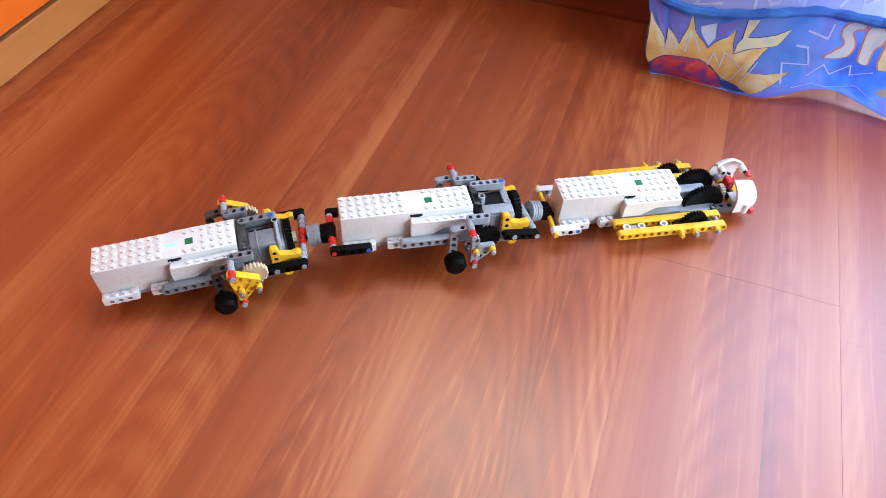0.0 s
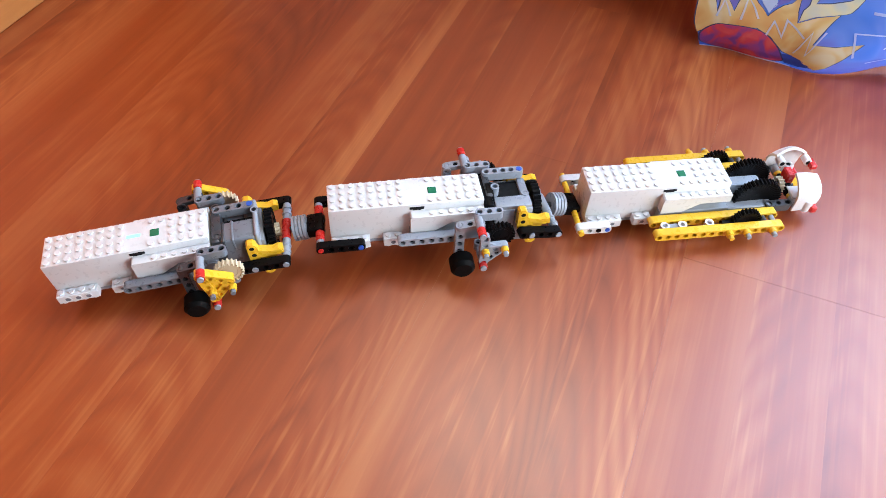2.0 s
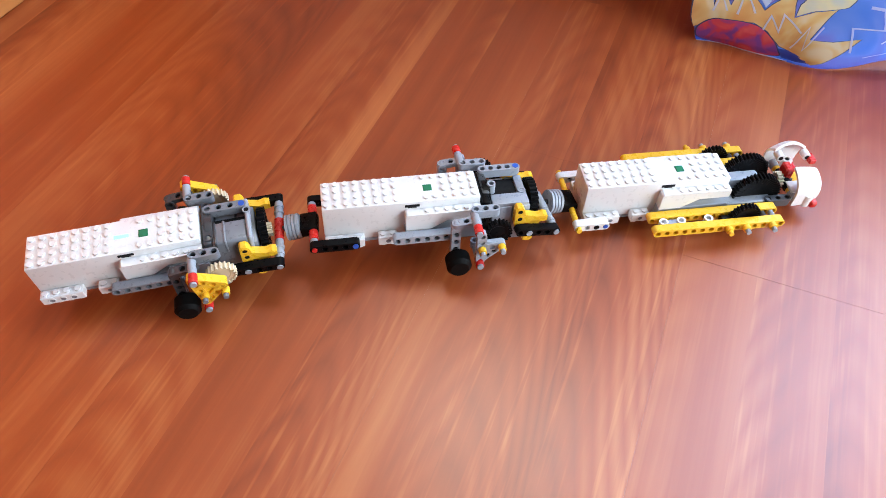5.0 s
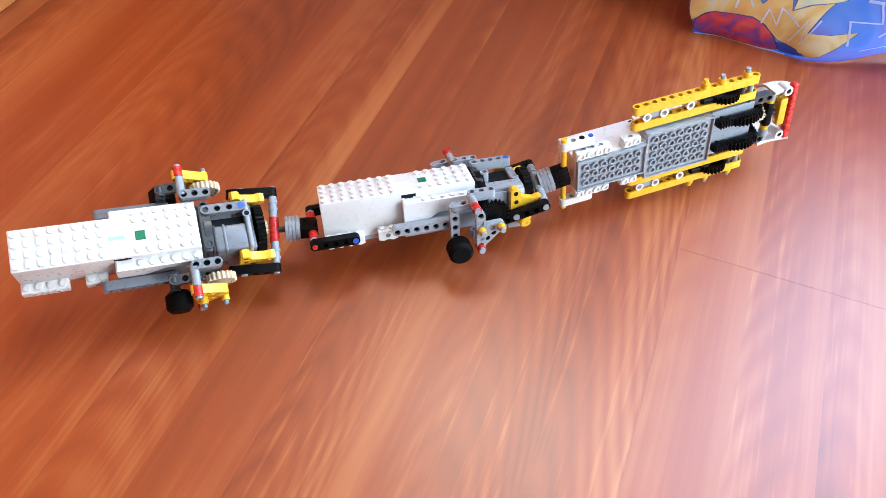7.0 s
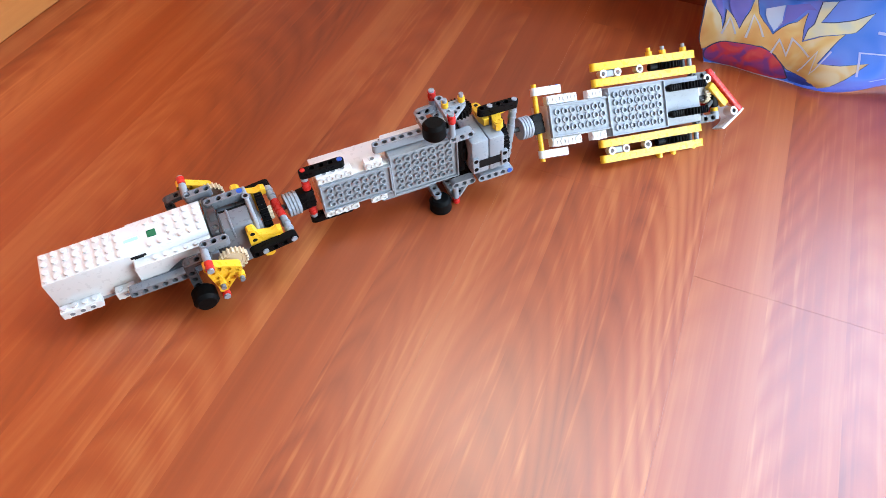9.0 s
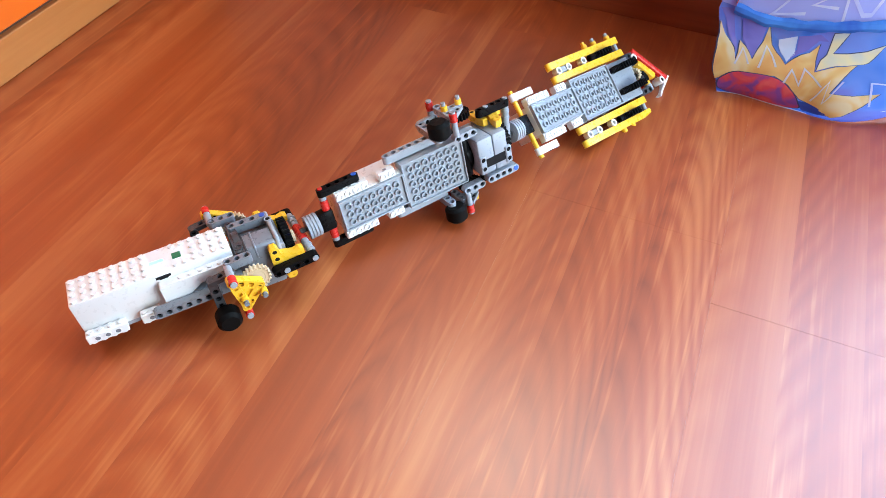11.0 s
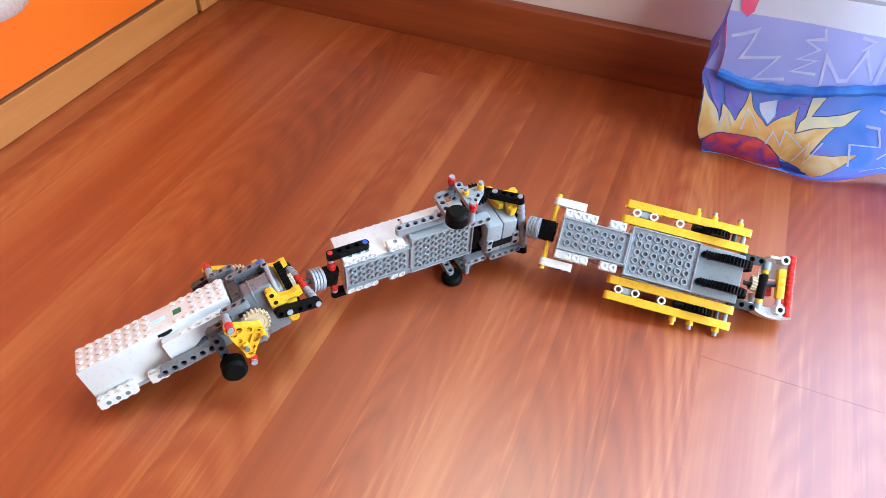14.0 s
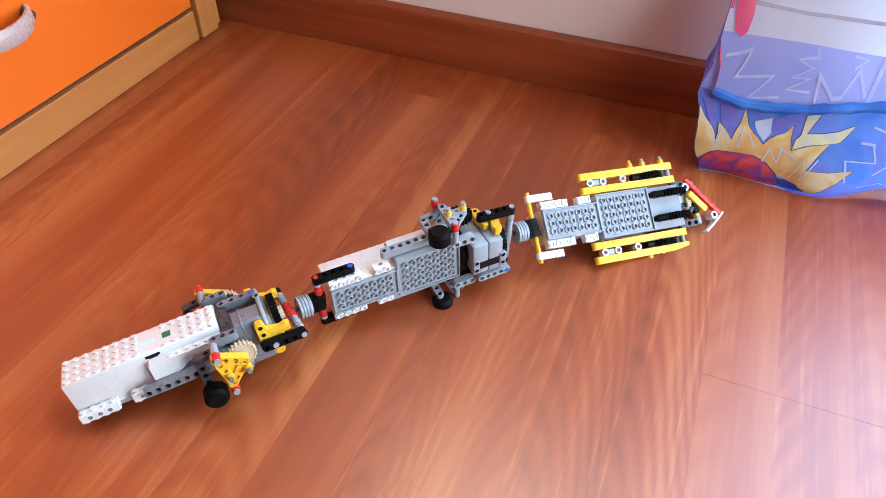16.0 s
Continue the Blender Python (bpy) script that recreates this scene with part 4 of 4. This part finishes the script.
        part("pivot_pin", one(cyl, (7.4, s * 4.65, -0.6), "y", 0.36, 1.9, 14), LGREY, thing, "light grey pivot pin")
        bm = bmesh.new()
        cyl(bm, (5.3, s * 5.6, -0.85), "y", 1.3, 1.3, 28)
        for w in (-1, 1):
            got = bmesh.ops.create_cone(bm, cap_ends=True, segments=28, radius1=1.3 * S, radius2=0.95 * S, depth=0.38 * S)["verts"]
            bmesh.ops.transform(bm, matrix=Matrix.Translation((5.3 * S, (s * 5.6 + w * 0.84) * S, -0.85 * S)) @ Matrix.Rotation(radians(-90 * w), 4, "X"), verts=got)
        part("rubber_foot", bm, RUBBER, thing, "round black rubber wheel foot")
        part("foot_pin", one(cyl, (5.3, s * 5.0, -0.7), "y", 0.3, 1.4, 12), BLACK, thing)
        part("side_gear", one(gear, (9.35, s * 4.75, 2.3), "y", 1.5, 0.75, 20), cog, thing, "toothed side gear")
        bm = bmesh.new()
        if tail:
            beam(bm, (6.8, s * 5.9, 3.95), (9.4, s * 5.9, 2.5), "y", h=0.9)
            beam(bm, (9.2, s * 6.0, 2.3), (7.4, s * 6.0, 0.2), "y", h=0.7)
            beam(bm, (7.0, s * 6.0, 3.2), (7.5, s * 6.0, 0.4), "y", h=0.7)
        else:
            beam(bm, (7.45, s * 5.9, 3.2), (7.45, s * 5.9, -0.3), "y", h=0.7)
            beam(bm, (7.6, s * 5.9, 1.6), (9.5, s * 5.9, 1.7), "y", h=0.7)
            beam(bm, (7.5, s * 5.9, -0.2), (9.4, s * 5.9, 1.5), "y", h=0.4)
        web = [(6.7, 3.7), (9.3, 2.6), (9.1, 1.7), (7.5, 0.1), (7.1, 0.4)] if tail else [(7.3, 2.6), (9.2, 1.9), (9.1, 1.4), (7.5, 0.0), (7.2, 0.3)]
        prism(bm, web, s * 5.82, s * 6.08)
        lev = part("lever", bm, lever, thing, "yellow three-armed lever" if tail else "grey three-armed lever")
        for x, z in ((7.0, 4.15), (7.4, -0.6)):
            part("red_pin", one(cyl, (x, s * 6.15, z), "y", 0.45, 1.0, 14), RED, lev, "red pin")
            part("pin_tip", one(cyl, (x, s * 6.75, z), "y", 0.34, 0.24, 12), LGREY, lev)
        for x, z in ((7.5, 1.5), (9.5, 1.7)):
            bm = bmesh.new()
            cyl(bm, (x, s * 6.5, z), "y", 0.40, 0.7, 14)
            part("yellow_pin", bm, YELLOW, lev, "yellow bush on a grey pin")
            part("pin_tip", one(cyl, (x, s * 7.0, z), "y", 0.27, 0.5, 10), grey, lev)
    yoke = new("yoke")
    yoke.parent = thing
    tagged(yoke, "hinged black yoke with a cross axle")
    for s in (-1, 1):
        part("swing_arm", one(beam, (-1.0, s * 4.1, 0), (3.2, s * 4.1, 0), "y", h=0.9), BLACK, yoke, "black swing arm")
        for x in (0.0, 3.2):
            part("peg_head", one(cyl, (x, s * 4.6, 0), "y", 0.33, 0.16, 12), LGREY, yoke, "grey peg head")
    for y in (-2.45, 2.45):
        part("front_axle", one(cyl, (3.2, y, 0), "y", 0.42, 2.3, 14), LGREY, yoke, "grey ridged cross axle")
    part("axle_sleeve", one(cyl, (3.2, 0, 0), "y", 0.50, 2.6, 16), RED if tail else LGREY, yoke, "red axle sleeve" if tail else "grey axle sleeve")
    for y in (-3.0, -2.2, 2.2, 3.0):
        part("axle_rib", one(cyl, (3.2, y, 0), "y", 0.5, 0.3, 14), LGREY, yoke)
    return yoke


def coupling(thing):
    """The turning neck between two segments; it hinges on the rear axle of the front one."""
    link = part("coupling", one(box, -0.45, 1.25, -1.2, 1.2, -0.6, 0.6, bevel=0.12, seg=2), BLACK, thing, "black coupling with a ribbed grey sleeve")
    bm = bmesh.new()
    for i in range(4):
        cyl(bm, (1.5 + 0.36 * i, 0, 0), "x", 1.34, 0.27, 26)
    cyl(bm, (2.0, 0, 0), "x", 1.18, 1.5, 24)
    part("ribbed_sleeve", bm, LGREY, link, "ribbed light grey sleeve")
    part("neck_pin", one(cyl, (3.0, 0, 0), "x", 0.32, 1.0, 12), DGREY, link)
    bm = bmesh.new()
    for y in (-0.75, 0, 0.75):
        cyl(bm, (0.65, y, 0), "z", 0.30, 1.3, 10)
        cyl(bm, (0.0, y, 0), "x", 0.42, 1.1, 12)
    part("pin_block", bm, BLACK, link)
    return link


def tail_segment():
    t = tagged(new("toy_robot"), "white toy-brick crawling robot with yellow levers and tan gears", "toy robot", "coupled robots of the toy snake")
    hub(t, LED_CYAN)
    return t, drive_unit(t, True)


def body_segment():
    t = tagged(new("toy_robot"), "white toy-brick crawling robot with grey levers and black arms", "toy robot", "coupled robots of the toy snake")
    hub(t, LED_WHITE)
    yoke = drive_unit(t, False)
    for s in (-1, 1):
        arm = part("rear_arm", one(beam, (-9.1, s * 3.38, 1.15), (-5.0, s * 3.38, 1.15), "y", h=0.85), BLACK, t, "black rear arm")
        part("blue_peg", one(cyl, (-5.0, s * 3.84, 1.15), "y", 0.30, 0.14, 10), BLUE, arm)
        part("red_peg", one(cyl, (-9.1, s * 3.84, 1.15), "y", 0.28, 0.14, 10), RED, arm)
        part("axle_collar", one(cyl, (-9.1, s * 2.72, 1.15), "y", 0.42, 0.45, 14), LGREY, t, "grey axle collar")
        part("axle_sleeve", one(cyl, (-9.1, s * 1.85, 1.15), "y", 0.48, 1.25, 14), RED, t, "red axle sleeve")
    return t, coupling(t), yoke


def cheek(s):
    """One curved jaw cheek: a bowed shell with thickness, wide at the back and narrowing to the front."""
    bm = bmesh.new()
    nu, nv = 14, 10
    lay = []
    back, long = (0.7, 3.0) if s < 0 else (-0.6, 4.5)
    for inner in (0, 0.32):
        grid = []
        for j in range(nv + 1):
            f = j / nv
            row = []
            for i in range(nu + 1):
                a = i / nu
                th = radians(12 if s < 0 else 30) + radians(82 if s < 0 else 66) * min(1, a / 0.72)
                drop = max(0, a - 0.72) / 0.28 * (1.5 if s < 0 else 2.1)
                ry, rz = 3.3 - inner, 2.6 - inner
                y = (0.3 if s < 0 else 1.4) + ry * math.sin(th) * (1 - 0.14 * f ** 3) - (0 if s < 0 else 0.9 * (1 - f) ** 2)
                z = rz * math.cos(th) - drop * (1 - 0.2 * f) + (0.25 if s < 0 else 0.75) - 0.45 * f ** 3 + (0.55 * math.sin(math.pi * f) if s > 0 else 0.0)
                x = back + long * f + 0.35 * math.sin(math.pi * a) * f - 0.12 * inner
                row.append(bm.verts.new((x * S * 0.9, s * y * S * 0.9, z * S * 0.9)))
            grid.append(row)
        lay.append(grid)
    for g in lay:
        for j in range(nv):
            for i in range(nu):
                bm.faces.new((g[j][i], g[j][i + 1], g[j + 1][i + 1], g[j + 1][i]))
    rim = lambda g: [g[0][i] for i in range(nu)] + [g[j][nu] for j in range(nv)] + [g[nv][nu - i] for i in range(nu)] + [g[nv - j][0] for j in range(nv)]
    a, b = rim(lay[0]), rim(lay[1])
    for i in range(len(a)):
        bm.faces.new((a[i], a[(i + 1) % len(a)], b[(i + 1) % len(a)], b[i]))
    bmesh.ops.recalc_face_normals(bm, faces=bm.faces)
    return bm


def head_segment():
    t = tagged(new("toy_robot"), "white toy-brick robot with long yellow beams and white jaws", "toy robot", "coupled robots of the toy snake")
    hub(t, LED_WHITE)
    for s in (-1, 1):
        arm = part("rear_arm", one(beam, (-9.0, s * 3.72, 1.1), (-6.0, s * 3.72, 1.1), "y", h=0.92), WHITE, t, "white rear arm")
        part("black_peg", one(cyl, (-7.0, s * 4.2, 1.1), "y", 0.30, 0.10, 10), BLACK, arm)
        part("blue_peg", one(cyl, (-6.0, s * 4.2, 1.1), "y", 0.26, 0.10, 10), BLUE, arm)
        outer = part("long_beam", one(beam, (-0.75, s * 5.6, 1.25), (13.25, s * 5.6, 1.25), "y", h=0.95), YELLOW, t, "long yellow fifteen-hole beam")
        part("long_beam", one(beam, (-0.75, s * 3.7, 1.25), (13.25, s * 3.7, 1.25), "y", h=0.95), YELLOW, t, "long yellow fifteen-hole beam")
        for x in (0.3, 2.3, 5.4):
            part("bush", one(tube, (x, s * 4.68, 1.2), "z", 0.50, 0.30, 0.9, 14), WHITE, t, "white pin bush between the beams")
        part("bush_link", one(box, 0.7, 1.9, s * 4.68 - 0.4, s * 4.68 + 0.4, 0.9, 1.5, bevel=0.1), LGREY, t)
        part("track_gear", one(gear, (9.6, s * 4.66, 1.35), "y", 1.75, 0.72, 24), BLACK, t, "black gear between the yellow beams")
        part("worm_rod", one(cyl, (8.0, s * 4.66, 1.1), "x", 0.45, 2.2, 12), BLACK, t)
        for x in (11.9, 12.9):
            part("spacer", one(cyl, (x, s * 4.65, 1.2), "y", 0.30, 0.95, 12), LGREY if x > 12.5 else DGREY, t, "grey axle spacer")
        for x in (7.2, 9.2, 12.2):
            p = part("yellow_pin", one(cyl, (x, s * 6.35, 1.3), "y", 0.42, 0.55, 14), YELLOW, outer, "yellow bush on the beam")
            part("pin_tip", one(cyl, (x, s * 6.85, 1.3), "y", 0.27, 0.45, 10), YELLOW if x < 8 else LGREY, t)
        part("small_beam", one(beam, (13.2, s * 2.75, 1.3), (15.4, s * 2.75, 1.3), "z"), DGREY, t, "dark grey neck beam")
        part("neck_pin", one(cyl, (16.3, s * 2.5, 1.6), "y", 0.52, 1.0, 14), LGREY, t, "blue-grey neck pin")
        part("neck_bush", one(cyl, (16.3, s * 1.75, 1.6), "y", 0.46, 0.45, 14), YELLOW, t, "yellow neck bush")
        part("driver_gear", one(gear, (11.9, s * 1.62 - 0.15, 1.75), "y", 2.8, 0.9, 40, depth=0.22), BLACK, t, "large black driver gear")
    for s in (-1, 1):
        bm = bmesh.new()
        y = s * 1.62 - 0.15
        box(bm, 8.4, 14.2, y - 0.40, y + 0.40, -0.42, 0.72, bevel=0.36, seg=3)
        for i in range(16):
            box(bm, 8.75 + 0.33 * i, 8.91 + 0.33 * i, y - 0.44, y + 0.44, -0.50, 0.3, bevel=0.04)
        part("drive_track", bm, BLACK, t, "ribbed black drive track")
    part("rear_axle", one(cyl, (-9.0, 0, 1.1), "y", 0.32, 9.2, 14), YELLOW, t, "long yellow rear axle")
    bm = bmesh.new()
    box(bm, 8.25, 13.6, -2.9, 2.9, 0.75, 1.6, bevel=0.1)
    box(bm, 8.3, 12.6, -0.9, 0.6, 1.4, 3.2, bevel=0.3, seg=2)
    part("neck_motor", bm, LGREY, t, "pale blue-grey motor plate")
    part("crown_gear", one(gear, (15.35, -0.15, 2.0), "x", 0.95, 0.6, 14), TAN, t, "tan crown gear")
    part("neck_bar", one(box, 15.85, 16.75, -1.5, 1.5, 1.1, 2.2, bevel=0.25, seg=2), BLACK, t, "black neck bar")
    part("neck_rod", one(cyl, (15.4, 0, 2.0), "x", 0.3, 2.2, 12), DGREY, t)
    snout = tagged(new("snout"), "white curved toy-brick jaws with red and yellow beams")
    snout.parent = t
    for s in (-1, 1):
        part("cheek", cheek(s), WHITE, snout, "white curved jaw cheek")
    for x in (0.1, 3.2):
        part("cheek_pin", one(cyl, (x, 1.7, 1.9), "y", 0.45, 1.0, 14), WHITE, snout, "white pin connector")
        # Black disc drawn as the shade in the pin's end.
        part("pin_hole", one(cyl, (x, 1.19, 1.9), "y", 0.27, 0.06, 10), SHADE, snout)
    part("chin_beam", one(box, 2.75, 3.5, -3.6, 3.6, -1.45, -0.6, bevel=0.2, seg=3), RED, snout, "red chin beam")
    for y in (-2.9, 2.9):
        bm = bmesh.new()
        tube(bm, (2.3, y, -0.6), "z", 0.55, 0.30, 1.5, 16)
        box(bm, 2.6, 2.95, y - 0.35, y + 0.35, -1.2, 0.1, bevel=0.08)
        part("jaw_bracket", bm, WHITE, snout, "white pin connector behind the chin beam")
        # Black core that paints the shade inside the connector.
        part("bracket_hole", one(cyl, (2.3, y, -0.6), "z", 0.30, 1.3, 12), SHADE, snout)
    part("inner_plate", one(box, 0.5, 2.7, -2.5, -0.7, -0.1, 0.25, bevel=0.08), WHITE, snout, "white plate inside the jaws")
    part("brow_beam", one(box, 3.3, 4.1, 0.5, 1.9, 1.4, 2.0, bevel=0.1), RED, snout, "short red brow block")
    part("tongue_beam", one(box, 1.7, 2.65, -1.9, 1.6, -1.2, -0.2, bevel=0.15, seg=2), YELLOW, snout, "short yellow block")
    part("jaw_rod", one(cyl, (1.0, 0, -0.5), "x", 0.3, 2.2, 12), DGREY, snout)
    part("jaw_block", one(box, 0.6, 1.5, -0.2, 1.4, -0.3, 1.3, bevel=0.15), RED, snout, "red jaw block")
    return t, coupling(t), snout


robot_tail, tail_yoke = tail_segment()
robot_body, body_link, body_yoke = body_segment()
robot_head, head_link, head_snout = head_segment()


# ---- floor boards, last of the structure ----
def boards():
    edges = [0.271 + 0.193 * i for i in range(-8, 12)]
    rng = random.Random(4)
    for n, x0 in enumerate(edges):
        x1 = min(x0 + 0.193, X1)
        if x0 > X1 or x1 < X0:
            continue
        x0 = max(x0, X0)
        joint = 0.4585 if n == 7 else rng.uniform(0.9, 1.9) if 3 <= n <= 8 else rng.uniform(-0.3, 1.0)
        ys = [Y0] + sorted(y for y in (joint - 2.57, joint - 1.285, joint) if Y0 < y < Y1) + [Y1]
        for y0, y1 in zip(ys, ys[1:]):
            bm = bmesh.new()
            ga, gb = (0.00013 if abs(x - 0.271) < 0.01 else 0.00005 for x in (x0, x1))
            gy = 0.00013 if n == 7 else 0.00006
            box(bm, x0 + ga, x1 - gb, y0 + gy, y1 - gy, -0.011, 0.0, k=1, bevel=0)
            part("board", bm, FLOOR, floor)


boards()


# ---- what moves ----
TAIL = [
    (0, -0.3432, 0.2568, 0.0209, -0.5, -1.2, 35.8), (4.2, -0.3432, 0.2568, 0.0209, -0.5, -1.2, 35.8), (6.3, -0.3425, 0.2509, 0.0350, 17.5, 5.3, 39.2),
    (6.5, -0.3424, 0.2502, 0.0366, 19.5, 6.0, 39.6), (7, -0.3389, 0.2408, 0.0532, 23.0, 11.3, 42.1), (7.1, -0.3399, 0.2430, 0.0462, 20.4, 8.1, 44.2),
    (7.3, -0.3429, 0.2497, 0.0251, 12.6, -1.6, 50.4), (7.5, -0.3498, 0.2593, 0.0243, 3.9, -2.2, 51.9), (8, -0.3591, 0.2671, 0.0186, 2.1, -2.2, 47.1),
    (8.5, -0.3568, 0.2656, 0.0213, 2.1, -2.5, 46.7), (9, -0.3568, 0.2661, 0.0218, 1.9, -2.9, 47.1), (11.5, -0.3501, 0.2634, 0.0196, -9.4, -5.1, 49.6),
    (12, -0.3461, 0.2606, 0.0209, -10.4, -8.3, 49.9), (12.5, -0.3455, 0.2595, 0.0158, -8.6, -6.9, 50.4), (13, -0.3444, 0.2578, 0.0159, -8.1, -6.3, 49.6),
    (13.5, -0.3424, 0.2585, 0.0202, -10.7, -8.6, 49.2), (14, -0.3432, 0.2611, 0.0215, -13.5, -11.4, 51.0), (14.5, -0.3398, 0.2650, 0.0296, -12.5, -17.4, 54.2),
    (15, -0.3609, 0.2823, 0.0336, -28.7, -15.6, 63.1), (15.5, -0.3631, 0.2723, 0.0263, -27.5, -14.5, 52.9), (16, -0.3646, 0.2613, 0.0157, -9.0, -7.2, 46.6),
]
BODY = [
    (0, -0.1549, 0.3775, 0.0288, -3.4, 2.4, 31.1), (4.2, -0.1549, 0.3775, 0.0288, -3.4, 2.4, 31.1), (6.3, -0.1542, 0.3758, 0.0258, -13.6, 0.5, 31.6),
    (6.5, -0.1540, 0.3754, 0.0250, -16.1, 0.0, 31.7), (7, -0.1537, 0.3723, 0.0281, -17.9, 1.3, 34.9), (7.1, -0.1555, 0.3744, 0.0289, -20.8, 1.0, 35.4),
    (7.2, -0.1691, 0.3906, 0.0351, -42.7, -1.4, 39.1), (7.3, -0.1833, 0.4075, 0.0415, -65.5, -3.8, 43.0), (7.4, -0.1932, 0.4163, 0.0493, -86.6, -2.6, 43.9),
    (7.5, -0.1970, 0.4197, 0.0523, -94.8, -2.2, 44.3), (8, -0.1971, 0.4227, 0.0469, -92.0, -3.1, 45.3), (8.5, -0.1977, 0.4235, 0.0461, -93.5, -3.6, 44.7),
    (9, -0.1975, 0.4236, 0.0467, -92.9, -3.2, 44.2), (11.5, -0.2084, 0.4361, 0.0526, -107.3, -3.6, 55.8), (12, -0.2051, 0.4339, 0.0491, -100.3, -3.6, 51.9),
    (12.5, -0.1988, 0.4294, 0.0416, -89.9, -3.1, 48.0), (13, -0.1978, 0.4293, 0.0404, -89.9, -3.8, 48.5), (13.5, -0.1967, 0.4283, 0.0432, -86.9, -2.9, 48.3),
    (14, -0.1970, 0.4277, 0.0445, -85.1, -1.3, 47.3), (14.5, -0.1971, 0.4253, 0.0515, -83.2, 4.1, 45.5), (15, -0.2156, 0.4353, 0.0523, -88.2, 3.4, 35.1),
    (15.5, -0.2137, 0.4327, 0.0459, -88.7, 1.8, 39.9), (16, -0.2089, 0.4223, 0.0420, -89.7, -3.0, 46.5),
]
HEAD = [
    (0, 0.0331, 0.4972, 0.0110, -0.5, 2.1, 29.9), (4.2, 0.0331, 0.4972, 0.0110, -0.5, 2.1, 29.9), (6.3, 0.0328, 0.4966, 0.0125, -15.3, 2.0, 30.2),
    (6.5, 0.0327, 0.4964, 0.0132, -21.7, 1.9, 30.4), (6.7, 0.0316, 0.4965, 0.0198, -36.0, 0.0, 31.5), (6.8, 0.0309, 0.4965, 0.0241, -46.0, -2.6, 32.7),
    (6.9, 0.0284, 0.4966, 0.0395, -68.0, -8.0, 35.0), (7, 0.0256, 0.4968, 0.0570, -100.4, -3.0, 40.0), (7.1, 0.0185, 0.5021, 0.0598, -120.0, 2.0, 35.0),
    (7.2, 0.0109, 0.5077, 0.0628, -130.0, 5.5, 30.0), (7.3, 0.0019, 0.5144, 0.0663, -139.0, 9.5, 29.3), (7.5, -0.0245, 0.5598, 0.0492, -154.1, 8.6, 29.2),
    (8, -0.0438, 0.5909, 0.0471, -136.8, 5.6, 44.3), (8.5, -0.0410, 0.5886, 0.0470, -137.0, 5.2, 42.3), (9, -0.0385, 0.5856, 0.0490, -132.5, 4.4, 40.9),
    (11.5, -0.1062, 0.6371, 0.0465, -142.7, 7.9, 66.7), (12, -0.0824, 0.6249, 0.0467, -138.6, 7.0, 57.9), (12.5, -0.0429, 0.5921, 0.0449, -137.7, 5.0, 40.3),
    (13, -0.0449, 0.5944, 0.0442, -136.8, 5.1, 41.7), (13.5, -0.0227, 0.5576, 0.0437, -133.0, 3.0, 22.7), (14, -0.0120, 0.5096, 0.0545, -140.7, 5.3, 7.8),
    (14.5, -0.0113, 0.4725, 0.0519, -152.1, 6.1, -7.1), (15, -0.0148, 0.4753, 0.0494, -154.5, 3.0, -6.0), (15.5, -0.0193, 0.5298, 0.0426, -148.1, 2.7, 12.1),
    (16, -0.0532, 0.5857, 0.0447, -139.9, 5.8, 42.1),
]
# the jaws on the neck: seconds, degrees of turn, studs forward and sideways
JAWS = [(0, -2, 0, 0), (6.9, -2, 0, 0), (7.1, -3, 0, 0), (7.3, -6, 0, 0), (7.4, -20, -0.3, 0.7), (7.5, -38, -0.5, 1.4), (9, -38, -0.5, 1.4), (12.5, -38, -0.5, 1.4), (13, -38, -0.5, 1.4),
        (13.5, -4, 0.9, -0.8), (14, -6, 0.5, -0.4), (14.5, -6, 0, 0), (15, -9, 0, 0), (15.5, -28, -0.4, 1.0), (16, -40, -0.5, 1.4)]
HINGE, REAR_AXLE = Vector((12.3, 0, 1.45)) * S, {"body": Vector((-9.1, 0, 1.15)) * S, "head": Vector((-9.0, 0, 1.1)) * S}


def place_at(rows, t):
    """The pose that a row list gives at one of its times, or between two."""
    for a, b in zip(rows, rows[1:]):
        if a[0] <= t <= b[0]:
            w = (t - a[0]) / (b[0] - a[0])
            m, n = pose(*a[1:]), pose(*b[1:])
            return Matrix.LocRotScale(m.translation.lerp(n.translation, w), m.to_quaternion().slerp(n.to_quaternion(), w), None)
    return pose(*rows[-1][1:])


def aimed(own, at, other, far):
    """Poses of a hinged part in the space of its own segment: it sits at the point 'at' and points at a point of the other segment."""
    out = []
    for t in sorted({r[0] for r in own} | {r[0] for r in other}):
        x = (place_at(own, t).inverted() @ (place_at(other, t) @ far) - at).normalized()
        y = (Vector((0, 1, 0)) - x * x.y).normalized()
        out.append((t, Matrix.Translation(at) @ Matrix((x, y, x.cross(y))).transposed().to_4x4()))
    return out


def motions():
    walk(robot_tail, [(r[0], pose(*r[1:])) for r in TAIL])
    walk(robot_body, [(r[0], pose(*r[1:])) for r in BODY])
    walk(robot_head, [(r[0], pose(*r[1:])) for r in HEAD])
    walk(tail_yoke, aimed(TAIL, HINGE, BODY, REAR_AXLE["body"]))
    walk(body_yoke, aimed(BODY, HINGE, HEAD, REAR_AXLE["head"]))
    walk(body_link, aimed(BODY, REAR_AXLE["body"], TAIL, HINGE))
    walk(head_link, aimed(HEAD, REAR_AXLE["head"], BODY, HINGE))
    walk(head_snout, [(t, pose((15.5 + dx) * S, dy * S, 2.0 * S, 0, 0, a)) for t, a, dx, dy in JAWS])


motions()
